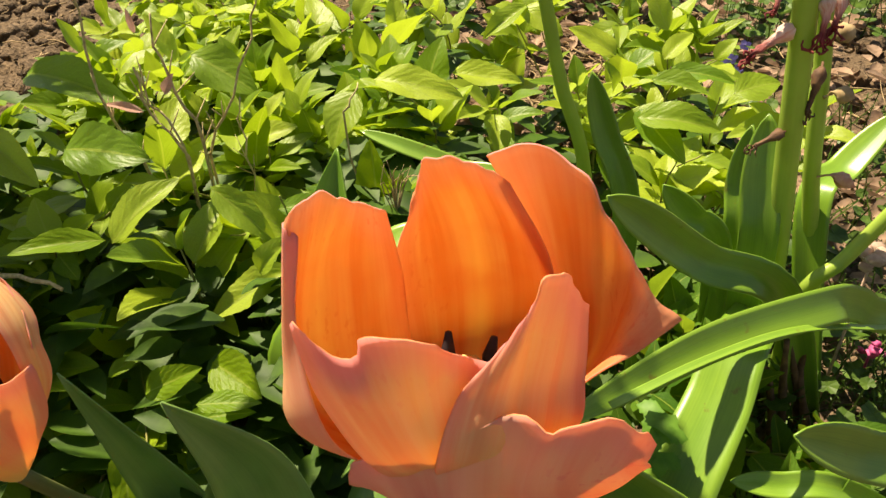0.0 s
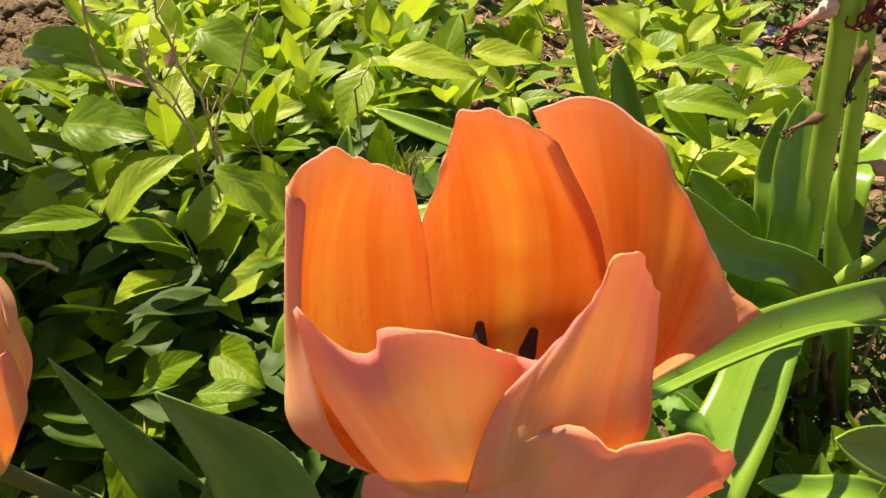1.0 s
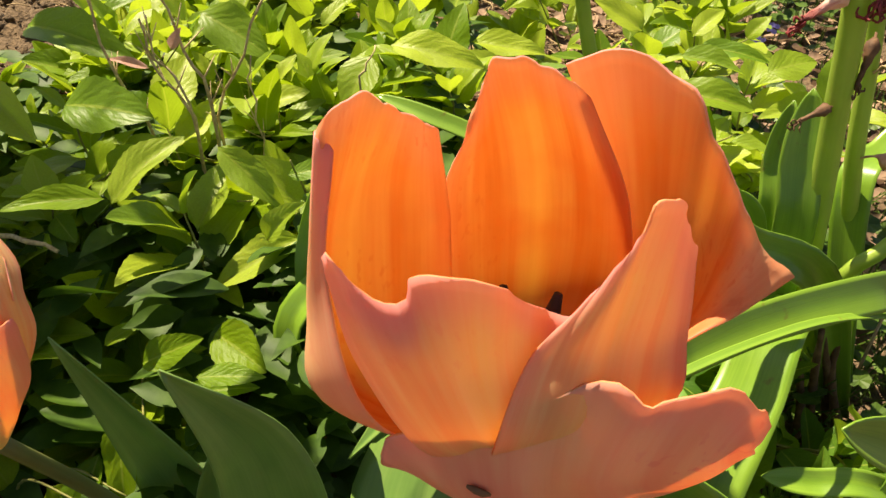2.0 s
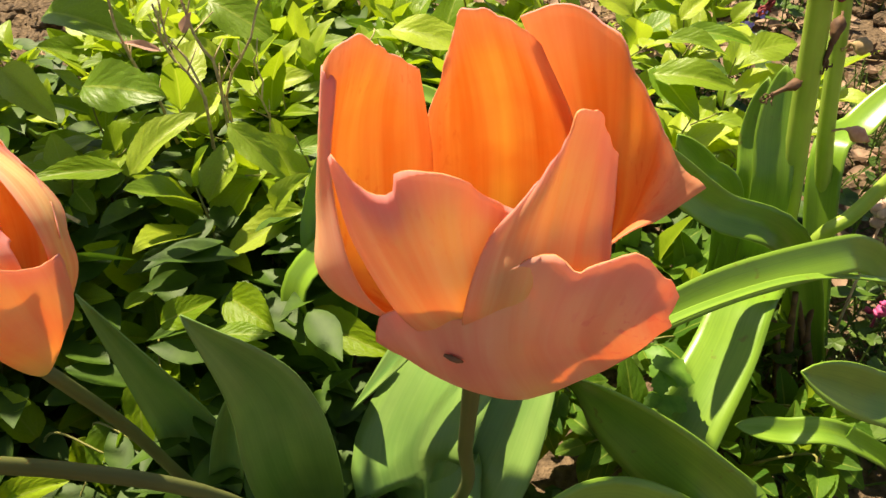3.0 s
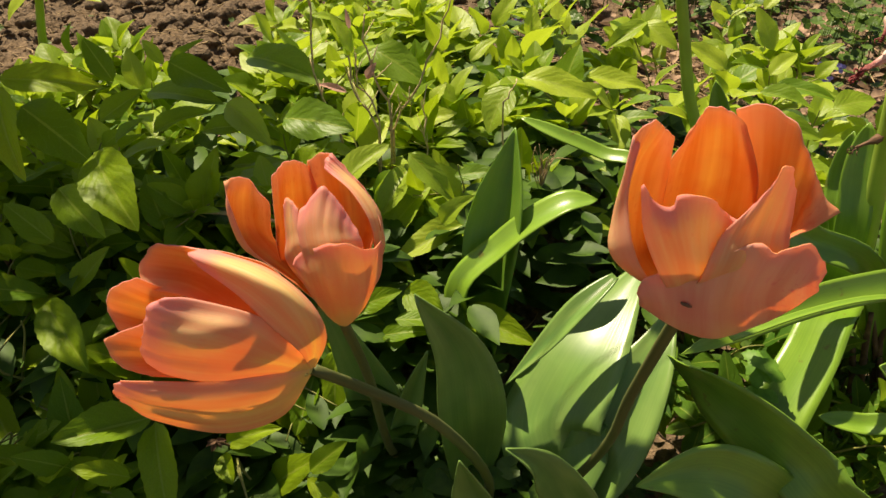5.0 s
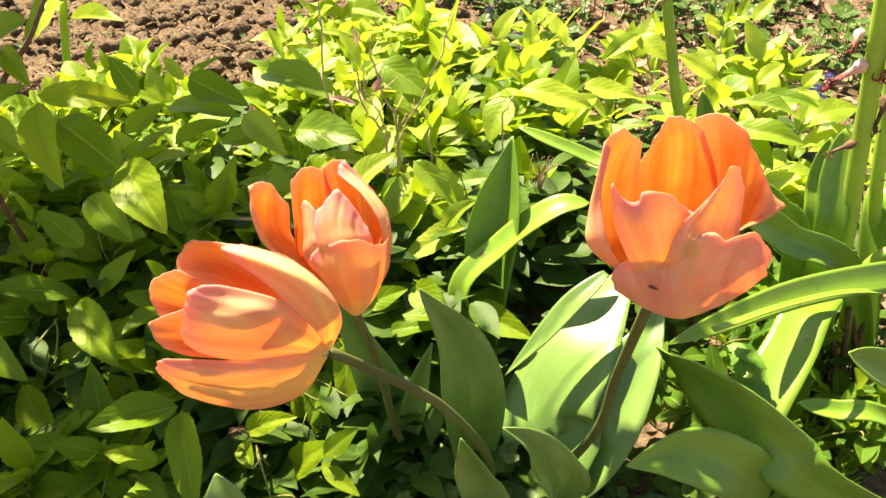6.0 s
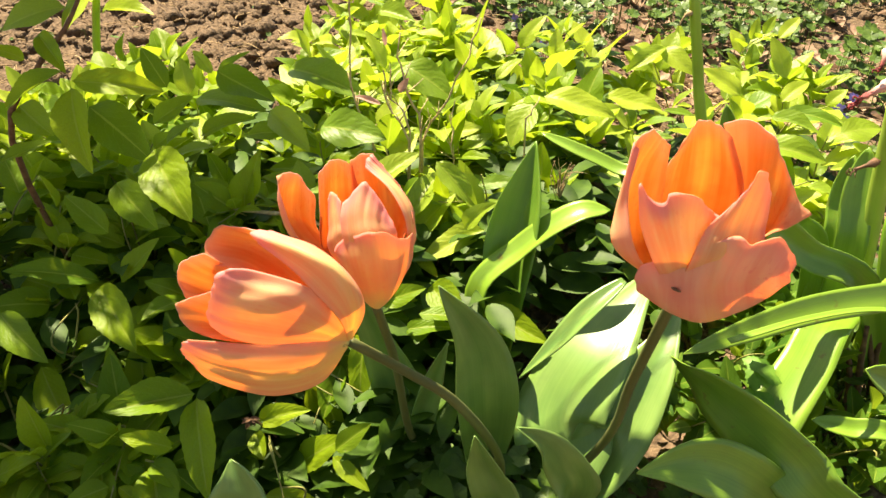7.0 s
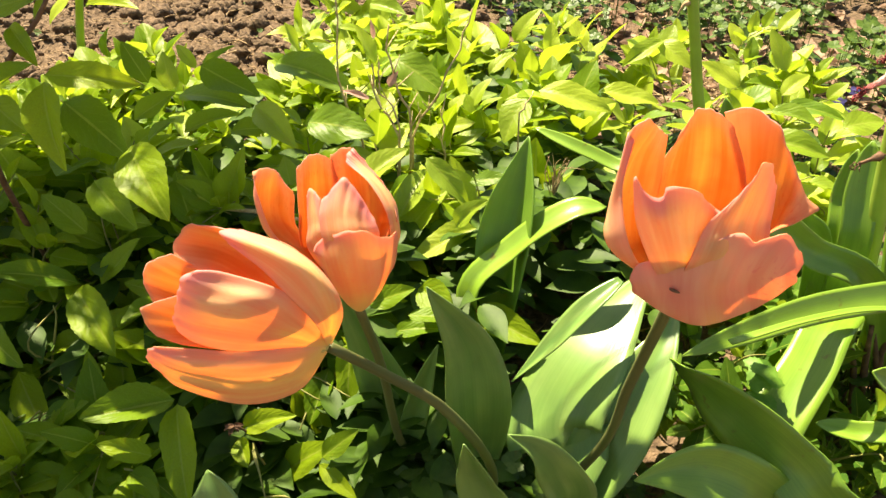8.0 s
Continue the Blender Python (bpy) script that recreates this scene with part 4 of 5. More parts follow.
# wide open flower
B1 = (0.0675, 0.2220, 0.4026)
tulip_open = tulip("wide open orange and peach tulip with torn petals", B1, (0.1, 0.05, 1), [
    ("IN", 1, [[(-21.3, -17, 27.2), (-30.4, -11, 25.9), (-20.6, 8, 17.3), (-9.9, 21, 18.8)], [(-28.5, -9, 48.9), (-32.9, -6, 41.7), (-24.9, 8, 51), (-11.5, 19, 44)], [(-27.1, -4, 68.6), (-29.4, -3.5, 71.8), (-23.2, -1, 76.1), (-13.4, 12, 64.1)]]),
    ("IN", 2, [[(-11.7, 24, 16.7), (8.5, 33, 13.5), (24, 28, 15.6)], [(-13.1, 21, 45.3), (4.5, 25, 47.6), (21.3, 21, 43.8)], [(-7.7, 15, 64.9), (-6, 10, 75.4), (-3.8, 8, 78.7), (3, 11, 75.8), (10.8, 16, 68.5)]]),
    ("IN", 3, [[(25.2, 28, 10), (29.6, 16, 18.4), (27, -4, 34.7)], [(18, 27, 45.4), (26, 21, 46.9), (34, 13, 43.3), (36.4, 0, 37.9)], [(6.4, 18, 73.2), (9.7, 17.5, 74.9), (14.8, 17, 77.1), (21.4, 14, 74.3), (26.8, 9, 70.5), (39, 7, 49), (46.3, 5, 42.8)]]),
    ("OUT", 5, [[(-13.3, -19, 23.1), (-3.6, -21, 28.4), (12.6, -19, 29.2)], [(-23, -20, 42.7), (-11, -23, 46.1), (12.2, -16, 42.1)], [(-26.5, -19, 58.3), (-26.3, -19, 62.4), (-23.2, -19, 57.7), (-19.8, -20, 55.7), (-16.1, -20.5, 56.6), (-14.8, -20.5, 60.1), (-5.6, -21, 59.9), (6.1, -13, 48.4), (14.8, -9, 44.1)]]),
    ("OUT", 6, [[(-3, -23, 29.9), (9.1, -23, 34), (21.5, -18, 34.7)], [(0.9, -21, 46.2), (11.8, -20, 50.5), (23.8, -14, 47)], [(7.2, -19, 54.7), (12.6, -19, 64.3), (14.8, -19, 70.8), (16.9, -17, 71.1), (19.6, -14, 68.1), (23.9, -9, 58.2)]]),
    ("PINK", 7, [[(-16.4, -5, 1.4), (-0.8, -9, -5.5), (12.9, -9, -7.5), (26.4, -9, 1.2), (36.5, -13, 18.2)], [(-19.7, -12.5, 11.4), (-6.9, -18.5, 12.9), (9, -22, 20.5), (23.8, -24, 29.1), (36.7, -20.5, 28.9)], [(-21.4, -15, 15.1), (-19.5, -16, 23.3), (-16.7, -17, 25.7), (-3, -21, 36), (10.2, -25, 45.9), (14.2, -26.5, 45.9), (16.4, -27.5, 43.5), (18.3, -28, 45.8), (25.4, -28, 51), (33, -24, 42.6), (37.8, -20.7, 33.7)]]),
], [(0.012, 0.335, GROUND - 0.01), (0.0625, 0.3250, 0.1920), (0.0653, 0.2750, 0.2992), B1])
part("blemish", tube("blemish", [(0.0608, 0.2022, 0.4190), (0.0622, 0.2017, 0.4188), (0.0636, 0.2015, 0.4183), (0.0648, 0.2014, 0.4180)], [0.0003, 0.0007, 0.0006, 0.0002], WITHER_BROWN, 7, 0.2), tulip_open, "dark brown speck on the petal")
# upright flower, half open
B2 = (-0.0829, 0.2720, 0.3341)
tulip_half = tulip("half open peach tulip with pink-edged petals", B2, (-0.2, 0.1, 1), [
    ("OUT", 16, [[(-11.9, -8, 21.2), (-4.5, -8, 9.4), (3.3, -6, 4.4), (12.9, -6, 15.9), (18.4, 0, 26.9)], [(-17.6, -10, 37.9), (-6.2, -19, 37), (9.7, -24, 41), (18.8, -15, 44.3), (22.1, 0, 46.6)], [(-19.8, -9, 39.7), (-12.6, -13, 52.3), (-3.3, -19, 59.3), (10.7, -23, 64.5), (20.7, -12, 55.8), (21.9, 0, 51.6)]]),
    ("OUT", 14, [[(-10.1, -14, 43.3), (3.6, -20, 52.4), (15, -10, 50.5)], [(-14.4, -10, 60.1), (0.3, -15, 68), (13.7, -9, 61.2)], [(-14.8, -4, 67.7), (-9.2, -5, 74.3), (-2.3, -4, 81.6), (3.3, -4, 76), (12.7, -6, 60.8)]]),
    ("OUT", 15, [[(-24.2, 0, 32), (-16.4, -8, 41.8), (-11, -10, 47.2)], [(-25.3, 3, 47.4), (-19.2, -4, 55.8), (-14.3, -6, 57.6)], [(-25.8, 7, 63.4), (-23, 5, 68.8), (-16.6, 0, 66.8)]]),
    ("IN", 12, [[(-31.1, 10, 24.3), (-23.3, 20, 22.4), (-12.3, 22, 29.8)], [(-32.3, 10, 52.6), (-27.3, 24, 48.3), (-13.6, 26, 52.2)], [(-32.1, 12, 74.6), (-27.1, 18, 79.7), (-21.3, 22, 78.6), (-16.8, 26, 73.8)]]),
    ("IN", 13, [[(-15.7, 22, 25.7), (1, 20, 32.8), (16.4, 8, 45.9)], [(-18.4, 27, 54.6), (-2.6, 26, 56.9), (12.2, 14, 51.9), (21.3, 4, 55.7)], [(-18.4, 26, 77.5), (-7.4, 24, 82.8), (3.1, 22, 75.3), (17.1, 12, 63)]]),
    ("OUT", 17, [[(15.4, -2, 31.4), (18.1, 2, 34.3), (19.7, 7, 36.5)], [(18.2, -1, 56.8), (20.1, 3, 55.5), (20.8, 9, 53.3)], [(7.4, 7, 72.9), (12, 12, 69), (15.4, 17, 62.3)], [(-7.8, 18, 77.8), (-7.8, 21, 81.4), (-5, 23, 83.8)]]),
    ("IN", 11, [[(-23.9, -4, 27.6), (-28.9, 8, 24.1), (-26.7, 16, 24.6)], [(-43, 0, 41.9), (-49.2, 5, 39.1), (-44.9, 14, 41.7), (-36.9, 16, 37.9)], [(-50.9, 5, 60.1), (-54.3, 7, 57.9), (-48.6, 16, 57.5), (-36.3, 16, 57.1)], [(-55.4, 11, 71.1), (-49.1, 14, 72.8), (-43.7, 15, 70.2), (-39.7, 15, 62.4)]]),
], [(-0.03, 0.40, GROUND - 0.01), (-0.0760, 0.3600, 0.1224), (-0.0795, 0.3000, 0.2688), B2])
# leaning flower
B3 = (-0.0821, 0.2182, 0.3530)
tulip_lean = tulip("peach tulip leaning over on a bent stem", B3, (-0.8, -0.3, 0.4), [
    ("OUT", 26, [[(-13.9, -8.2, -22.3), (-9.7, -21.2, 4.8), (-9.5, -19.2, 14.7)], [(-37.6, -15.2, -29.1), (-30.7, -33.2, 8.9), (-30, -31.2, 19.6)], [(-63.3, -25.2, -14), (-49, -41.2, 16.4), (-48.3, -39.2, 25.2)], [(-64.6, -38.2, 9.4), (-65, -42.7, 18.9), (-64.3, -43.2, 24.2), (-60.3, -42.2, 26.8)]]),
    ("OUT", 25, [[(-10, -18.2, 12.8), (-3.3, -25.2, 31.9), (-0.6, -21.2, 35.2)], [(-30, -31.2, 19.6), (-18.9, -37.2, 48.1), (-7.4, -28.2, 52.8)], [(-45.1, -35.2, 25), (-38.7, -38.2, 47.4), (-30.6, -30.2, 60.4)], [(-52.4, -35.2, 29.5), (-51.8, -37.2, 40.6), (-47.4, -37.2, 53.9), (-45.8, -34.2, 59.8), (-40.5, -32.2, 61.3)]]),
    ("OUT", 23, [[(3.5, -23.2, 32.8), (10.7, -24.2, 43.7), (12.8, -15.2, 33.9)], [(-5.3, -28.2, 50.3), (3.7, -27.2, 63.4), (7.7, -14.2, 49.8)], [(-17, -23.2, 58.4), (-12.1, -23.2, 69.5), (-7.6, -11.2, 61.5)], [(-33.4, -16.2, 64.4), (-38.1, -13.2, 67.4), (-36.2, -11.2, 67.8), (-30.2, -8.2, 66.3)]]),
    ("IN", 21, [[(-25.4, -3.2, 17.1), (-22.2, 6.8, 29.5), (-9, 3.8, 45.9)], [(-46.9, -3.2, 36.6), (-45.9, 9.8, 43.3), (-28.5, 3.8, 56.9)], [(-63.7, -5.2, 41.9), (-69.2, 0.8, 47.8), (-62.4, 3.8, 57.2), (-54.3, 3.8, 58.8), (-44.2, 1.8, 59.2)]]),
    ("IN", 22, [[(-34.5, -3.2, 9), (-38.6, 3.8, 19.6), (-35.1, 5.8, 31.7)], [(-60.4, -10.2, 17.4), (-63.9, -4.2, 28.6), (-57.3, -2.2, 40.7)], [(-71.6, -20.2, 31.7), (-75, -18.2, 40.5), (-74.1, -16.2, 47), (-70.7, -12.2, 49.4), (-64.7, -8.2, 49.9)]]),
    ("IN", 24, [[(-23, -13.2, 5.7), (-26, -10.2, 12.7), (-28.5, -8.2, 20.6)], [(-44.9, -23.2, 11.5), (-50, -20.2, 20.6), (-46.4, -18.2, 32.2)], [(-55.1, -32.2, 19.9), (-64.2, -36.2, 28.5), (-68.6, -34.2, 37.8), (-66.5, -31.2, 39.4), (-55.7, -23.2, 40.5)]]),
], [(-0.01, 0.35, GROUND - 0.01), (-0.0069, 0.3000, 0.1893), (-0.0335, 0.2700, 0.2672), (-0.0627, 0.2450, 0.3138), B3])


def tulip_leaf(owner, pts, width, normal, **kw):
    part("leaf", blade("leaf", pts, width, normal, TULIP_LEAF, **kw), owner, "broad blue-green leaf")


tulip_leaf(tulip_lean, [(-0.02, 0.36, GROUND), (-0.0209, 0.3300, 0.2013), (-0.0287, 0.3300, 0.2601), (-0.0556, 0.3240, 0.3136)], 0.046, (0.35, -0.8, 0.4), shape=oval_w, fold=0.35, wave=0.12)
tulip_leaf(tulip_lean, [(0.03, 0.31, GROUND), (0.0442, 0.2880, 0.1766), (0.0375, 0.2800, 0.2102), (0.0224, 0.2700, 0.2430), (0.0033, 0.2620, 0.2629)], 0.030, (0.5, -0.8, 0.3), shape=oval_w, fold=0.5, wave=0.5, end_normal=(0.0, -0.5, 0.85))
tulip_leaf(tulip_lean, [(-0.03, 0.33, GROUND), (-0.0036, 0.2700, 0.1767), (-0.0121, 0.2600, 0.2234), (-0.0204, 0.2500, 0.2637)], 0.034, (-0.2, -0.8, 0.5), shape=oval_w, fold=0.4)
tulip_leaf(tulip_half, [(-0.03, 0.40, GROUND), (-0.0800, 0.3850, 0.1150), (-0.1020, 0.3850, 0.1800), (-0.1350, 0.3780, 0.2750)], 0.052, (-0.1, -0.85, 0.35), shape=oval_w, fold=0.4)
tulip_leaf(tulip_half, [(-0.03, 0.38, GROUND), (-0.0786, 0.3600, 0.1081), (-0.0708, 0.3600, 0.1619), (-0.0624, 0.3600, 0.2052), (-0.0543, 0.3620, 0.2349)], 0.021, (0.1, -0.8, 0.45), shape=oval_w, fold=0.5)
tulip_leaf(tulip_open, [(0.02, 0.355, GROUND), (0.0421, 0.3650, 0.1349), (0.0354, 0.3800, 0.1591), (0.0508, 0.4100, 0.1915), (0.0750, 0.4500, 0.2124), (0.1041, 0.5000, 0.2297)], 0.082, (-0.35, -0.3, 0.9), shape=oval_w, fold=0.16, wave=0.1)
tulip_leaf(tulip_open, [(0.025, 0.345, GROUND), (0.0561, 0.3520, 0.1200), (0.0750, 0.3650, 0.1577), (0.0904, 0.3900, 0.1871), (0.1052, 0.4150, 0.2081), (0.1198, 0.4500, 0.2251)], 0.056, (-0.1, -0.3, 0.9), shape=oval_w, fold=0.3)
part("leaf_fold", blade("leaf_fold", [(0.0700, 0.4300, 0.2593), (0.0466, 0.4120, 0.2434), (0.0243, 0.3980, 0.2179), (-0.0014, 0.3860, 0.1862)], 0.019, (-0.4, -0.4, 0.85), TULIP_LEAF, shape=oval_w, fold=0.3), tulip_open, "pale folded leaf edge")
part("leaf", blade("leaf", [(-0.03, 0.45, GROUND), (-0.0204, 0.4720, 0.2202), (-0.0171, 0.4860, 0.2574), (-0.0125, 0.5000, 0.2935), (-0.0091, 0.5160, 0.3273)], 0.050, (-0.35, -0.85, 0.35), YOUNG_LEAF, shape=oval_w, fold=0.6), tulip_half, "upright fresh green leaf")
tulip_leaf(tulip_lean, [(-0.10, 0.24, GROUND), (-0.1457, 0.2000, 0.2003), (-0.1469, 0.2000, 0.2316), (-0.1508, 0.2060, 0.2457), (-0.1569, 0.2140, 0.2554)], 0.046, (-0.25, -0.6, 0.75), shape=oval_w, fold=0.3)

# ---------------------------------------------------------------- bulb clump with strap leaves and spent stalks
clump = thing("spent_bulb_plant", "clump of arching strap leaves with faded flower stalks", "plant", "bulb plants")


def strap(pts, width, normal, **kw):
    part("leaf", blade("leaf", pts, width, normal, STRAP, **kw), clump)


HEART = (0.33, 0.52, GROUND)
strap([(0.56, 0.58, GROUND), (0.53, 0.53, GROUND + 0.12), (0.3574, 0.5000, 0.2122), (0.3090, 0.4800, 0.2391), (0.2826, 0.4650, 0.2501), (0.2154, 0.4400, 0.2465), (0.1616, 0.4100, 0.2410), (0.1141, 0.3800, 0.2364)], 0.023, (0, -0.75, 0.6), fold=0.14, ns=36)
strap([(0.43, 0.52, GROUND), (0.3608, 0.4900, 0.1996), (0.3114, 0.4700, 0.2293), (0.2547, 0.4450, 0.2479), (0.1988, 0.4150, 0.2534), (0.1438, 0.3850, 0.2493)], 0.0055, (0, -0.1, 1), fold=0.1, shape=stub_w)
strap([HEART, (0.2743, 0.5000, 0.2263), (0.2148, 0.4900, 0.2625), (0.1739, 0.4800, 0.2977), (0.1456, 0.4700, 0.3227)], 0.026, (-0.3, -0.6, 0.6), fold=0.4)
strap([(0.36, 0.33, GROUND), (0.2327, 0.3350, 0.1497), (0.1987, 0.3500, 0.1729), (0.1648, 0.3650, 0.1938), (0.1371, 0.3850, 0.2034), (0.1122, 0.4120, 0.2061)], 0.047, (0.4, -0.9, -0.2), fold=0.22)
strap([(0.2816, 0.5400, 0.1849), (0.2436, 0.4800, 0.2044), (0.2246, 0.4450, 0.1882), (0.2011, 0.4100, 0.1674), (0.1797, 0.3800, 0.1339)], 0.046, (-0.2, -0.4, 0.9), fold=0.08, shape=stub_w)
strap([(0.23, 0.37, GROUND), (0.1808, 0.3350, 0.1562), (0.1435, 0.3280, 0.1804), (0.1149, 0.3200, 0.1863), (0.0869, 0.3100, 0.1842)], 0.046, (0.1, -0.75, 0.6), fold=0.25, shape=oval_w)
strap([(0.36, 0.44, GROUND), (0.3160, 0.3800, 0.2039), (0.2641, 0.3650, 0.2390), (0.2226, 0.3540, 0.2641)], 0.028, (0.0, -0.7, 0.7), fold=0.3)
strap([(0.38, 0.42, GROUND), (0.2902, 0.4000, 0.1644), (0.2525, 0.4000, 0.1673), (0.2242, 0.4000, 0.1706)], 0.016, (0, -0.5, 0.8), fold=0.3)
strap([(0.19, 0.60, GROUND), (0.1929, 0.6200, 0.2188), (0.1743, 0.6400, 0.2720), (0.1600, 0.6500, 0.3185)], 0.022, (-0.3, -0.9, 0.2), fold=0.4)
strap([(0.262, 0.535, GROUND), (0.2661, 0.5400, 0.2255), (0.2632, 0.5550, 0.2796), (0.2637, 0.5700, 0.3235)], 0.026, (-0.3, -0.9, 0.2), fold=0.2)
strap([(0.25, 0.545, GROUND), (0.2560, 0.5550, 0.2288), (0.2559, 0.5700, 0.2704), (0.2587, 0.5800, 0.3103)], 0.020, (-0.5, -0.8, 0.2), fold=0.35)
strap([(0.26, 0.56, GROUND), (0.2433, 0.5500, 0.2274), (0.2209, 0.5500, 0.2555), (0.1979, 0.5500, 0.2819)], 0.022, (-0.4, -0.7, 0.5), fold=0.4)
strap([HEART, (0.3105, 0.5700, 0.2481), (0.3396, 0.6000, 0.2673), (0.3764, 0.6200, 0.3020)], 0.024, (-0.45, -0.45, 0.75), fold=0.2)
strap([(0.0, 0.44, GROUND), (-0.0452, 0.4500, 0.2052), (-0.0131, 0.4700, 0.2511), (0.0283, 0.4800, 0.2842), (0.0560, 0.4870, 0.2866)], 0.024, (-0.35, -0.35, 0.9), fold=0.25)
strap([(0.17, 0.54, GROUND), (0.1096, 0.5600, 0.2608), (0.0622, 0.5800, 0.2778), (0.0247, 0.5900, 0.2882), (-0.0081, 0.6000, 0.2958)], 0.013, (0, -0.6, 0.8), fold=0.2)


def stalk(pts, r0, r1, label):
    line, rad = stem_line(pts, r0, r1)
    return part("stalk", tube("stalk", line, rad, STALK, 10, 0.03), clump, label)


stalk([(0.30, 0.56, GROUND - 0.01), (0.2859, 0.5500, 0.2082), (0.2717, 0.5500, 0.3159), (0.2595, 0.5500, 0.4047), (0.2538, 0.5500, 0.4466)], 0.0078, 0.0070, "thick green upright flower stalk")
stalk([(0.33, 0.58, GROUND - 0.01), (0.3230, 0.5700, 0.1826), (0.3009, 0.5700, 0.2842), (0.2910, 0.5800, 0.3632), (0.2795, 0.5800, 0.4147)], 0.0062, 0.0050, "slim green upright flower stalk")
stalk([(0.18, 0.66, GROUND - 0.01), (0.1618, 0.6500, 0.2365), (0.1381, 0.6500, 0.3086), (0.1225, 0.6500, 0.3717), (0.1106, 0.6500, 0.4203)], 0.0058, 0.0048, "pale green upright flower stalk")
stalk([(0.31, 0.55, GROUND - 0.01), (0.2886, 0.5100, 0.2182), (0.3073, 0.5100, 0.2489), (0.3243, 0.5100, 0.2816), (0.3414, 0.5100, 0.3117)], 0.0050, 0.0046, "yellow-green slanting stalk")

# ---------------------------------------------------------------- withered florets of the spent stalks
SPENT = (0.16, 0.18, 0.42, 0.8, 1.0, 1.0, 0.86, 0.68, 0.52, 0.42, 0.36, 0.34, 0.32, 0.2)
PODDED = (0.16, 0.15, 0.14, 0.14, 0.14, 0.15, 0.2, 0.45, 0.8, 1.0, 1.0, 0.85, 0.55, 0.2)


def floret(owner, pts, r, mat, label, rng, frill=7, prof=SPENT, curl=1.0):
    """A shrivelled bell: swollen wrinkled foot, narrow neck, tangled dry strands at its mouth."""
    line = spline(pts, 14)
    v, f, u = tube_arrays(line, [r * q for q in prof], 12)
    v = [line[k // 12] + (q - line[k // 12]) * (1.0 if k % 2 else 0.86) + 0.22 * r * np.array(noise.noise_vector(tuple(q * 420.0))) for k, q in enumerate(v)]
    body = part("floret", mesh_from("floret", v, f, u, (mat,)), owner, label)
    t = unit(line[-1] - line[-4])
    for k in range(frill):
        p = line[-2] + rng.randn(3) * r * 0.12
        ln = r * (0.9 + 1.3 * rng.rand()) * curl
        d = unit(t * 0.9 + rng.randn(3) * 0.55 + np.array((0, 0, -0.35)))
        e = unit(np.cross(d, rng.randn(3)))
        run = [p, p + d * ln * 0.35 + e * ln * 0.12, p + d * ln * 0.7 - e * ln * 0.10, p + d * ln * 0.85 + e * ln * 0.22, p + d * ln * 0.6 + e * ln * 0.38]
        rad = [r * 0.15, r * 0.11, r * 0.13, r * 0.09, r * 0.04]
        part("withered_lobe", tube("withered_lobe", spline(run[: 3 + k % 3], 8), [rad[min(4, m // 2)] * (0.8 + 0.5 * rng.rand()) for m in range(8)], CRIMSON if mat is BELL else WITHER_BROWN, 6, 0.3), body)


rngf = np.random.RandomState(4)
PINKISH, BROWNISH = "shrivelled pale pink flower with crimson dried tips", "dry dark brown shrivelled flower"
floret(clump, [(0.2582, 0.5500, 0.3891), (0.2481, 0.5450, 0.3849), (0.2314, 0.5400, 0.3747)], 0.0056, BELL, PINKISH, rngf, 8)
floret(clump, [(0.2684, 0.5500, 0.4063), (0.2702, 0.5450, 0.4000), (0.2693, 0.5400, 0.3856)], 0.0054, BELL, PINKISH, rngf, 9, SPENT, 1.3)
floret(clump, [(0.2750, 0.5600, 0.4047), (0.2793, 0.5500, 0.4009), (0.2770, 0.5450, 0.3870)], 0.0054, BELL, PINKISH, rngf, 8, SPENT, 1.3)
floret(clump, [(0.2496, 0.5600, 0.4110), (0.2441, 0.5500, 0.4078), (0.2418, 0.5450, 0.3993)], 0.0042, BELL, PINKISH, rngf, 7)
floret(clump, [(0.2835, 0.5700, 0.3847), (0.2870, 0.5600, 0.3849), (0.2945, 0.5550, 0.3772)], 0.0060, STRAW, "papery brown seed pod on a dry stalk", rngf, 3, PODDED)
floret(clump, [(0.2663, 0.5450, 0.3239), (0.2572, 0.5400, 0.3226), (0.2441, 0.5350, 0.3182)], 0.0040, WITHER_BROWN, "dry brown curled flower", rngf, 7, SPENT, 1.4)
floret(clump, [(0.2835, 0.5600, 0.3622), (0.2788, 0.5500, 0.3539), (0.2752, 0.5450, 0.3359)], 0.0046, WITHER_BROWN, "dry brown curled flower", rngf, 8, SPENT, 1.2)
floret(clump, [(0.2954, 0.5700, 0.3343), (0.2988, 0.5650, 0.3405), (0.3089, 0.5600, 0.3384)], 0.0058, STRAW, "papery brown seed pod on a dry stalk", rngf, 3, PODDED)
floret(clump, [(0.3030, 0.5650, 0.2797), (0.3117, 0.5600, 0.2832), (0.3246, 0.5550, 0.2777)], 0.0052, WITHER_PINK, "pinkish brown seed pod on a thin stalk", rngf, 2, PODDED, 0.5)
floret(clump, [(0.1173, 0.6500, 0.4006), (0.1080, 0.6450, 0.4006), (0.1030, 0.6400, 0.3927)], 0.0026, STRAW, "dry cream flower remnant", rngf, 4)


# ---------------------------------------------------------------- bare twigs in the shrub
dead = thing("bare_twigs", "grey-brown leafless twigs standing in the shrub", "twigs")


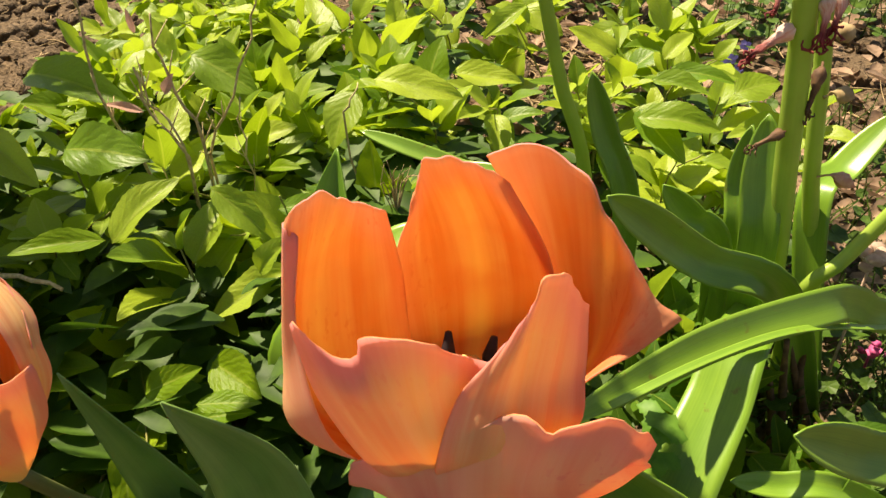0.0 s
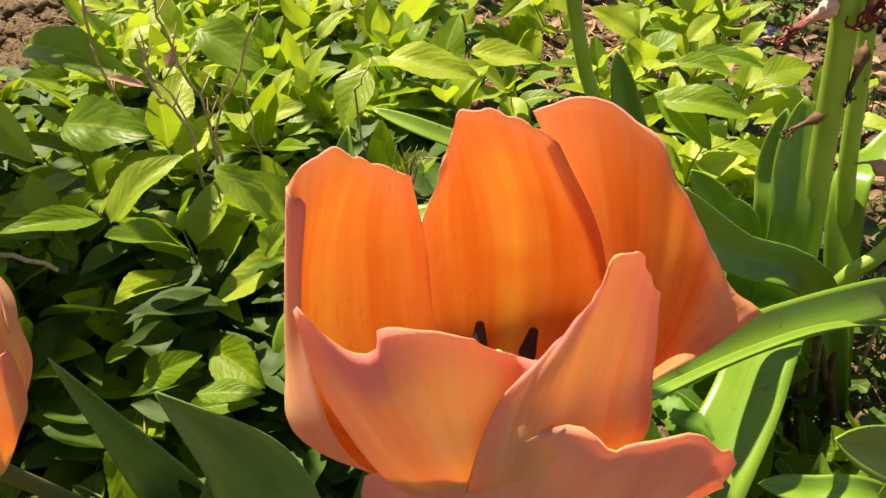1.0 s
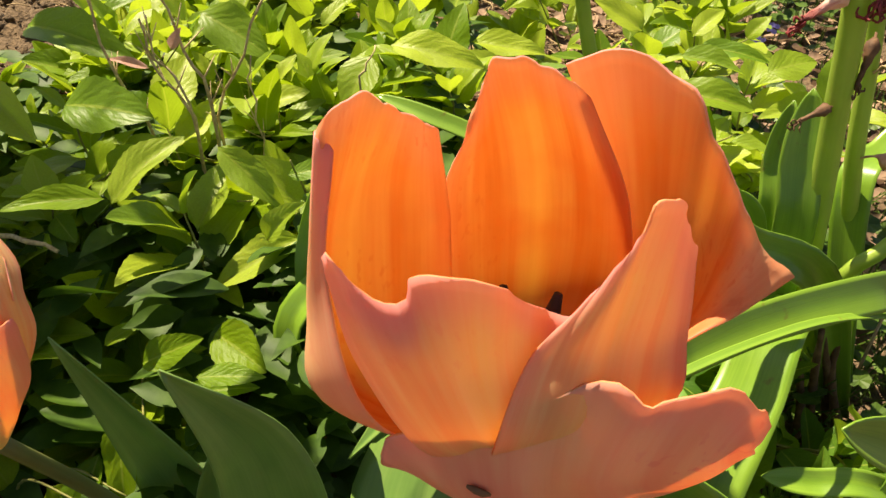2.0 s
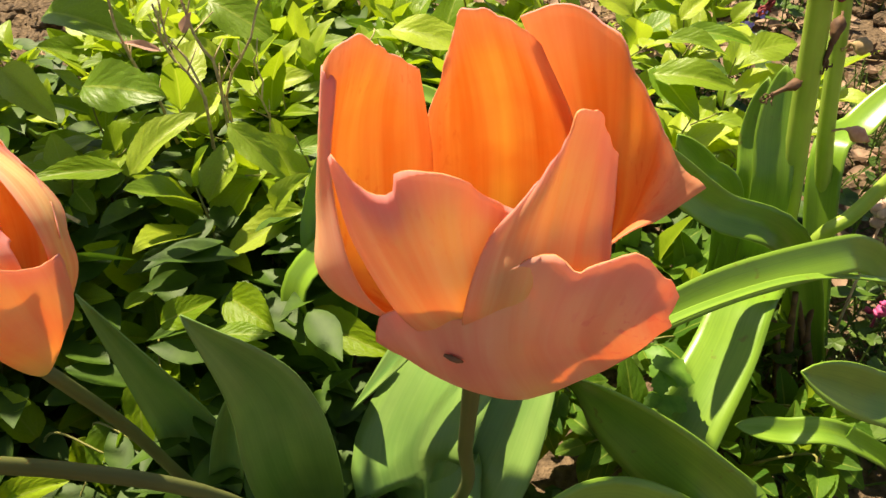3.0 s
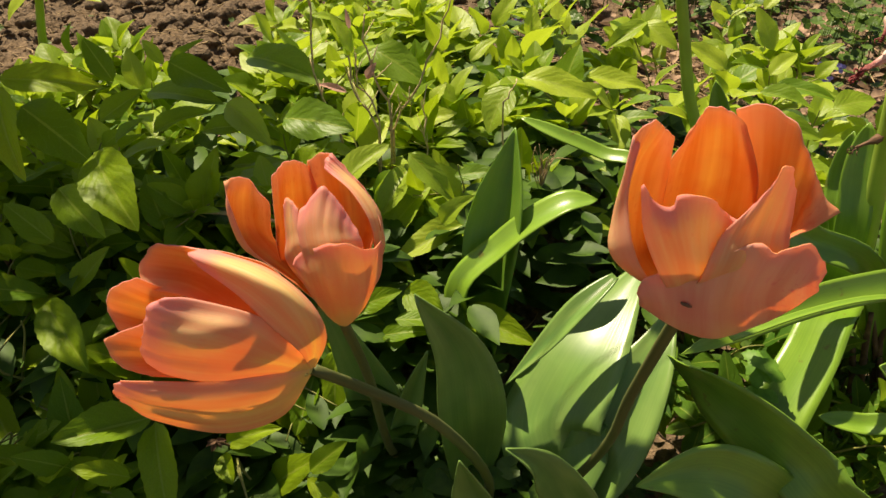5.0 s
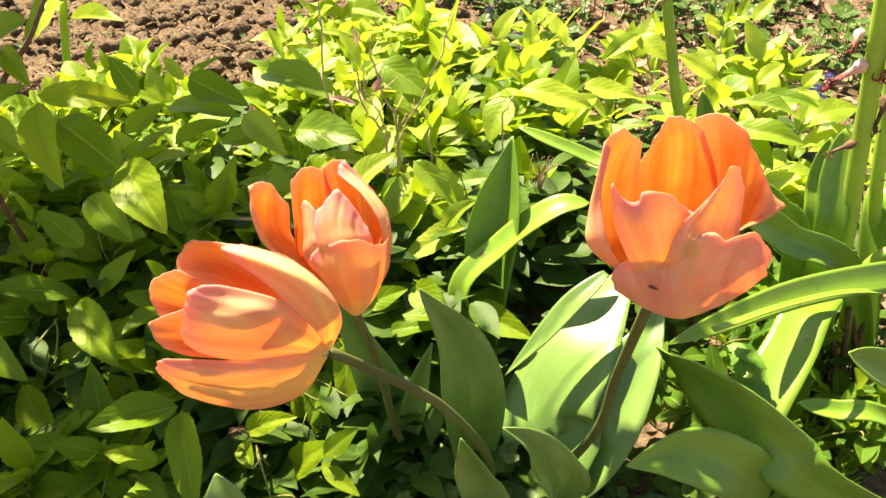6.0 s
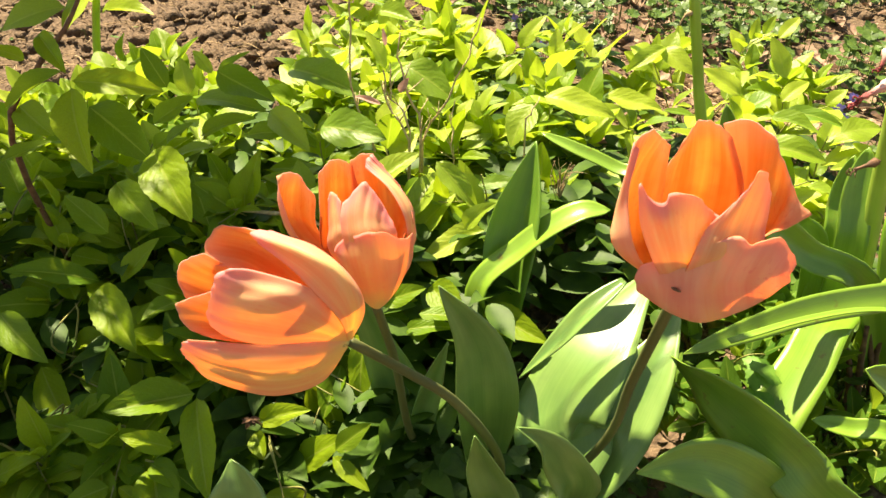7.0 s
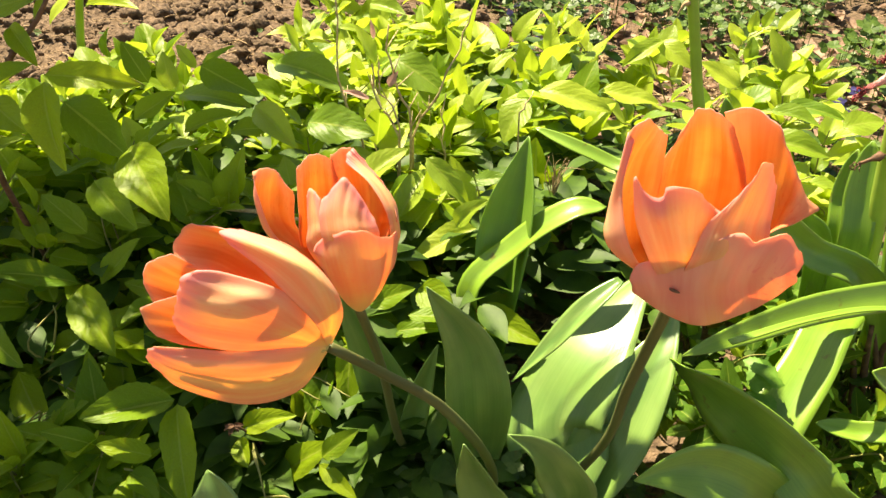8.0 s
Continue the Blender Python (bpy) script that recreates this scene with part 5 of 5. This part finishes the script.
def twig(pts, r, side=6):
    line = spline(pts, 12)
    line[1:-1] += 0.0012 * rngf.randn(10, 3)
    part("twig", tube("twig", line, [r * (1.15 - 0.6 * i / 11) * (1 + 0.12 * (i % 2)) for i in range(12)], TWIG, 6, 0.12), dead)
    for k in range(side):
        i = 3 + int(rngf.rand() * 7)
        d = np.array((rngf.randn() * 0.5, rngf.randn() * 0.5, 0.6 + rngf.rand()))
        part("spur", tube("spur", [line[i], line[i] + unit(d) * 0.006, line[i] + unit(d) * (0.010 + 0.012 * rngf.rand())], [r * 0.6, r * 0.5, r * 0.25], TWIG, 5, 0.1), dead)


twig([(-0.15, 0.62, GROUND), (-0.1671, 0.6000, 0.2643), (-0.1863, 0.6000, 0.3141), (-0.1877, 0.6000, 0.3875), (-0.1850, 0.6000, 0.4124)], 0.0011)
twig([(-0.13, 0.63, GROUND), (-0.1211, 0.6100, 0.2639), (-0.1020, 0.6100, 0.3077), (-0.0822, 0.6200, 0.3579), (-0.0711, 0.6200, 0.3924)], 0.0011)
twig([(-0.14, 0.62, GROUND), (-0.1214, 0.6000, 0.2766), (-0.1324, 0.6000, 0.3166), (-0.1439, 0.6100, 0.3475), (-0.1429, 0.6100, 0.3769)], 0.0012)
twig([(-0.14, 0.60, GROUND), (-0.1320, 0.5900, 0.2704), (-0.1481, 0.5900, 0.3084), (-0.1543, 0.5900, 0.3476)], 0.0012)
twig([(-0.11, 0.60, GROUND), (-0.0901, 0.6000, 0.2506), (-0.0929, 0.6000, 0.2906), (-0.0895, 0.6000, 0.3211)], 0.0008)
twig([(-0.14, 0.61, GROUND), (-0.1275, 0.5800, 0.2875), (-0.1447, 0.5800, 0.3300), (-0.1450, 0.5800, 0.3538)], 0.0009)
twig([(0.0, 0.66, GROUND), (-0.0261, 0.6400, 0.2727), (-0.0198, 0.6400, 0.2963), (-0.0141, 0.6500, 0.3100)], 0.0009, 0)
twig([(-0.30, 0.50, GROUND + 0.05), (-0.3255, 0.5200, 0.2158), (-0.2354, 0.5000, 0.2405), (-0.1860, 0.4800, 0.2460)], 0.0022, 1)


# shrivelled leaves and a spent bloom caught among the twigs
DRY_LEAVES = []
for q, mat in ((LEAVES[1], WITHER_PINK), (LEAVES[4], WITHER_PINK), (LEAVES[7], WITHER_BROWN)):
    w = q.copy()
    w.materials[0] = mat
    DRY_LEAVES.append(w)
for tail, tip, wide, k in (((-0.1595, 0.6000, 0.3102), (-0.1878, 0.6000, 0.3180), 0.55, 0), ((-0.1424, 0.6000, 0.3231), (-0.1341, 0.6000, 0.3389), 0.8, 1), ((-0.1567, 0.6100, 0.3631), (-0.1584, 0.6100, 0.3804), 0.6, 0)):
    m, ln = leaf_pose(tail, tip, (0.1, -0.6, 0.8))
    part("dry_leaf", DRY_LEAVES[k], dead, "reddish shrivelled leaf", m @ Matrix.Diagonal((ln * wide, ln, ln, 1)))
spent = thing("withered_bloom", "small brown withered bloom caught among shrub leaves", "flower")
for k in range(7):
    c = np.array((-0.2025, 0.3300, 0.1603))
    d = unit((math.cos(0.9 * k), -0.3 + 0.4 * math.sin(2.1 * k), 0.5 * math.sin(0.9 * k) - 0.3))
    m, ln = leaf_pose(tuple(c), tuple(c + d * (0.007 + 0.0012 * (k % 3))), (0.1, -0.6, 0.8))
    part("petal", DRY_LEAVES[2], spent, at=m @ Matrix.Diagonal((ln * 0.9, ln, ln, 1)))
sc = (-0.2025, 0.3300, 0.1603)
part("stem", tube("stem", spline([(sc[0] + 0.02, sc[1] + 0.03, GROUND - 0.005), (sc[0] + 0.008, sc[1] + 0.012, sc[2] * 0.6 + 0.04), sc], 8), [0.0012, 0.0011, 0.0011, 0.001, 0.001, 0.0009, 0.0009, 0.0008], WITHER_BROWN, 5), spent)


# ---------------------------------------------------------------- ground cover and small plants
def round_leaf(c, r, nrm, spin, lobes=7):
    """Kidney-shaped scalloped leaf as a shallow dish of triangles."""
    n = unit(nrm)
    x = unit(np.cross(n, (math.cos(spin), math.sin(spin), 0.2)))
    y = np.cross(n, x)
    k = lobes * 2
    vs = [np.array(c)]
    for i in range(k):
        a = 6.28 * i / k
        q = r * (1.0 if i % 2 else 0.88) * (1 - 0.55 * math.exp(-((a - 3.14) / 0.35) ** 2))
        vs.append(np.array(c) + (x * math.cos(a) + y * math.sin(a)) * q + n * r * 0.16 * (1 if i % 2 else 0.6))
    return vs, [(0, 1 + i, 1 + (i + 1) % k) for i in range(k)], [(0.5, 0.5)] * len(vs)


def ground_cover(name, label, count, area, r0, r1, h0, h1, seed, mat=None):
    rng = np.random.RandomState(seed)
    items = []
    for i in range(count):
        x, y = area[0] + (area[1] - area[0]) * rng.rand(), area[2] + (area[3] - area[2]) * rng.rand()
        inside = min(x - area[0], area[1] - x, y - area[2], area[3] - y) / (0.25 * (area[1] - area[0]))
        if noise.noise((x * 5 + seed, y * 5, 0.3)) < -0.12 + 0.75 * max(0.0, 1 - inside) ** 2:
            continue
        g = ground_height(x, y)
        h = h0 + (h1 - h0) * rng.rand()
        c = (x, y, g + h)
        items.append(round_leaf(c, r0 + (r1 - r0) * rng.rand(), (rng.randn() * 0.35, -0.2 + rng.randn() * 0.35, 1), rng.rand() * 6.28))
        if i % 2 == 0:
            items.append(tube_arrays([(x + 0.01 * rng.randn(), y + 0.01, g - 0.002), (x, y + 0.004, g + h * 0.5), c], [0.0008, 0.0007, 0.0006], 4))
    v, f, u = join_arrays(items)
    ob = new(name, mesh_from(name, v, f, u, (mat or COVER_SHADE,), None, False))
    tagged(ob, label, "ground cover", kind="stuff")


ground_cover("ground_ivy", "creeping ground cover with small scalloped leaves, shade put into its dark green", 7200, (-0.30, 1.25, 1.05, 2.5), 0.007, 0.015, 0.006, 0.10, 3)
ground_cover("ground_ivy", "sparse small-leaved creeping weeds on the soil", 420, (0.02, 0.75, 0.62, 1.15), 0.005, 0.011, 0.004, 0.03, 6)
# weeds fill gaps that are dark by shade, their green darkened to suit
ground_cover("low_weeds", "low weeds between the bulb leaves, shade put into their dark green", 1300, (-0.10, 0.65, 0.36, 0.90), 0.005, 0.012, 0.004, 0.06, 9)
ground_cover("low_weeds", "small weeds round the tulip stems, shade put into their dark green", 500, (-0.12, 0.30, 0.26, 0.42), 0.005, 0.011, 0.004, 0.05, 23)
ground_cover("low_weeds", "sparse seedlings on dry tilled soil", 60, (-1.2, -0.35, 0.85, 1.6), 0.004, 0.009, 0.004, 0.02, 12)


def violet_spray(pos, seed):
    rng = np.random.RandomState(seed)
    th = thing("ground_ivy_flower", "small violet-blue flowers on a short stem", "flower", "violet flowers")
    x, y, z = pos
    g = ground_height(x, y)
    part("stem", tube("stem", [(x, y, g), (x + 0.004, y, (g + z) / 2), (x, y, z)], [0.001, 0.0009, 0.0007], SHOOT, 5), th)
    for k in range(3):
        c = np.array((x + 0.008 * rng.randn(), y + 0.006 * rng.randn(), z - 0.014 * k))
        items = [round_leaf(c + np.array((0.004 * math.cos(a), 0, 0.004 * math.sin(a))), 0.0042, (0.2 * rng.randn(), -1, 0.4), rng.rand() * 6, 3) for a in (0.4, 2.1, 3.6, 5.2)]
        v, f, u = join_arrays(items)
        part("blossom", mesh_from("blossom", v, f, None, (VIOLET,)), th)


violet_spray((-0.0506, 1.3300, 0.1435), 1)
violet_spray((-0.0354, 1.3100, 0.1354), 2)
violet_spray((0.3988, 1.0500, 0.1810), 3)
violet_spray((0.3834, 1.0400, 0.1852), 4)
violet_spray((-0.0960, 1.5000, 0.1364), 5)


def rosette(pos, r, n, mat, label, seed, rise=0.5):
    """Fleshy pointed leaves in a spiral."""
    rng = np.random.RandomState(seed)
    th = thing("stonecrop", label, "plant", "small fleshy plants")
    p = np.array(pos)
    g = ground_height(p[0], p[1])
    part("stem", tube("stem", [(p[0], p[1], g), (p[0], p[1], (g + p[2]) / 2), tuple(p)], [0.0022, 0.002, 0.0018], STALK, 6), th)
    for k in range(n):
        a = 2.4 * k
        q = k / n
        d = np.array((math.cos(a), math.sin(a), 0))
        base = p - np.array((0, 0, 0.028 * (1 - q)))
        ln = r * (1 - 0.55 * q)
        tip = base + d * ln + np.array((0, 0, ln * (rise + 1.2 * q)))
        part("leaf", blade("leaf", [base, base + d * ln * 0.55 + np.array((0, 0, ln * 0.2)), tip], ln * 0.42, (0, 0, 1) if abs(d[2]) < 1 else (1, 0, 0), mat, shape=oval_w, fold=0.25, thick=0.0014, ns=7, nu=5, seed=seed + k), th)


FLESHY = "green fleshy-leaved rosette low on the soil"
rosette((0.2516, 0.4200, 0.1231), 0.017, 16, STRAP, FLESHY, 2)
rosette((0.2774, 0.4000, 0.1092), 0.015, 14, STRAP, FLESHY, 5)
rosette((0.2773, 0.4500, 0.1130), 0.014, 12, STRAP, FLESHY, 8)
rosette((0.2993, 0.5200, 0.1659), 0.012, 10, STRAP, FLESHY, 9)


def lobed_leaf(th, c, r, nrm, spin):
    items = []
    n = unit(nrm)
    x = unit(np.cross(n, (math.cos(spin), math.sin(spin), 0.1)))
    y = np.cross(n, x)
    for a in (-1.05, 0.0, 1.05):
        d = x * math.sin(a) + y * math.cos(a)
        e = np.cross(d, n)
        prof = ((0.0, 0.02), (0.18, 0.12), (0.34, 0.27), (0.44, 0.36), (0.48, 0.30), (0.62, 0.36), (0.66, 0.27), (0.80, 0.27), (0.84, 0.16), (1.0, 0.0))
        ring = []
        for s, w in prof:
            mid = np.array(c) + d * s * r - n * r * 0.25 * s * s
            ring += [mid - e * w * r - n * r * 0.35 * w * w, mid - e * w * r * 0.5 + n * r * 0.05 * w, mid, mid + e * w * r * 0.5 + n * r * 0.05 * w, mid + e * w * r - n * r * 0.35 * w * w]
        items.append((ring, [(i * 5 + q, i * 5 + q + 1, i * 5 + q + 6, i * 5 + q + 5) for i in range(9) for q in range(4)], [(0.5, 0.5)] * len(ring)))
    v, f, u = join_arrays(items)
    part("leaf", mesh_from("leaf", v, f, u, (SEEDLING,)), th)


seedling = thing("lobed_seedling", "young plant with three-lobed toothed green leaves", "plant")
sp = (0.1876, 0.4300, 0.1834)
part("stem", tube("stem", [(sp[0], sp[1] + 0.01, GROUND), (sp[0], sp[1], sp[2] - 0.02), sp], [0.0012, 0.001, 0.0008], STALK, 6), seedling)
for c, sz, ang in (((0.1792, 0.4200, 0.1943), 0.016, 2.6), ((0.1921, 0.4400, 0.1842), 0.018, 0.6), ((0.1832, 0.4150, 0.1954), 0.016, 4.0), ((0.1831, 0.4100, 0.1834), 0.015, 1.4)):
    lobed_leaf(seedling, c, sz, (-0.1, -0.35, 1), ang)


def bud(pos, r, mat, label, n=7, seed=1):
    rng = np.random.RandomState(seed)
    th = thing("fallen_petals", label, "petals")
    items = []
    for k in range(n):
        c = np.array(pos) + rng.randn(3) * r * 0.5
        items.append(blob_arrays(c, r * (0.35 + 0.3 * rng.rand()), rng, 0.6))
    g = ground_height(pos[0], pos[1])
    items.append(tube_arrays([(pos[0], pos[1], g), (pos[0], pos[1], (g + pos[2]) / 2), tuple(pos)], [0.0012, 0.0011, 0.001], 5))
    v, f, u = join_arrays(items)
    part("petals", mesh_from("petals", v, f, None, (mat,)), th)


bud((0.3840, 0.5600, 0.1290), 0.008, MAGENTA, "crumpled magenta flower low among leaves", 7, 1)
bud((0.3453, 0.5400, 0.2364), 0.012, CREAM, "crumpled dry cream flower head", 9, 2)
bud((0.3049, 0.4200, 0.1122), 0.010, CREAM, "crumpled dry cream petals on a short stem", 9, 3)

# tall weed with broad leaves at the far side
weed = thing("upright_weed", "upright green-stemmed weed with oval leaves", "plant")
wl = spline([(-0.5820, 0.8000, 0.2327), (-0.5700, 0.8000, 0.2892), (-0.5564, 0.8000, 0.3456), (-0.5454, 0.8000, 0.3918)], 12)
wfoot = (wl[0][0], 0.80, GROUND - 0.01)
part("stem", tube("stem", spline([wfoot, tuple(wl[0]), tuple(wl[-1])], 12), [0.0062 - 0.0002 * i for i in range(12)], STALK, 8), weed)
put_leaf(weed, (-0.5593, 0.8000, 0.3125), (-0.4829, 0.7900, 0.3198), (0, -0.3, 1), 0.8, 3)
put_leaf(weed, (-0.5582, 0.8000, 0.3387), (-0.5856, 0.7600, 0.3016), (-0.3, -0.6, 0.7), 1.0, 4)
put_leaf(weed, (-0.5629, 0.8000, 0.3214), (-0.6098, 0.8200, 0.3304), (0, -0.3, 1), 0.9, 5)

# dry grass wisp
wisp = thing("dry_grass", "wisp of bleached dry grass among leaves", "grass")
for k in range(14):
    p0 = np.array((0.0150, 0.6000, 0.2420))
    d = np.array((0.012 * rngf.randn(), 0.008 * rngf.randn(), 0.012 + 0.02 * rngf.rand()))
    part("blade", tube("blade", spline([p0 - np.array((0, 0, 0.02)), p0 + d * 0.5 + 0.004 * rngf.randn(3), p0 + d], 6), [0.0006, 0.0005, 0.0005, 0.0004, 0.0003, 0.0002], STRAW, 4), wisp)

# dark woody stump stems beside the strap leaves
woody = thing("woody_stems", "dark brown bare woody stems low among leaves", "twigs")
for a, b, c in (((0.3047, 0.5000, 0.0844), (0.2931, 0.5000, 0.1396), (0.2843, 0.5000, 0.1908)), ((0.3216, 0.5100, 0.0696), (0.3103, 0.5100, 0.1263), (0.2930, 0.5100, 0.1775)), ((0.2887, 0.4900, 0.1063), (0.2875, 0.5000, 0.1319), (0.2767, 0.5000, 0.1641)), ((0.3198, 0.5000, 0.1016), (0.3069, 0.5100, 0.1464), (0.3048, 0.5100, 0.1856))):
    foot = (a[0], a[1] + 0.005, GROUND - 0.01)
    part("stem", tube("stem", spline([foot, a, b, c], 12), [0.0035 * (1.2 - 0.06 * i) * (1 + 0.15 * (i % 2)) for i in range(12)], WITHER_BROWN, 7, 0.15), woody)


def sprigs(label, count, area, seed):
    """Fine dark needle sprigs close to the ground, added to darken soil lying in shade."""
    rng = np.random.RandomState(seed)
    items = []
    for k in range(count):
        x, y = area[0] + (area[1] - area[0]) * rng.rand(), area[2] + (area[3] - area[2]) * rng.rand()
        p = np.array((x, y, ground_height(x, y) - 0.002))
        d = unit((0.5 * rng.randn(), 0.5 * rng.randn() - 0.2, 0.9))
        ln = 0.03 + 0.05 * rng.rand()
        items.append(tube_arrays([p, p + d * ln * 0.5, p + d * ln], [0.0009, 0.0008, 0.0005], 4))
        for i in range(16):
            q = p + d * ln * (0.15 + 0.85 * i / 16)
            e = unit(rng.randn(3) + d * 0.8) * 0.007
            sd = unit(np.cross(e, rng.randn(3))) * 0.0007
            items.append(([q - sd, q + sd, q + e], [(0, 1, 2)], [(0, 0)] * 3))
    v, f, u = join_arrays(items)
    tagged(new("needle_sprigs", mesh_from("needle_sprigs", v, f, u, (COVER_SHADE,), None, False)), label, "ground cover", kind="stuff")


# added sprigs, their dark mass stands in for shade on this soil
sprigs("fine-needled sprigs added as dark texture for the shaded soil", 420, (0.28, 0.62, 0.52, 1.05), 14)
sprigs("fine-needled sprigs added as dark texture for shade under the strap leaves", 160, (0.20, 0.46, 0.42, 0.56), 15)
ground_cover("low_weeds", "small weeds beside the stalks, coloured dark for the shade on the soil", 420, (0.30, 0.70, 0.60, 1.2), 0.005, 0.012, 0.006, 0.05, 21)
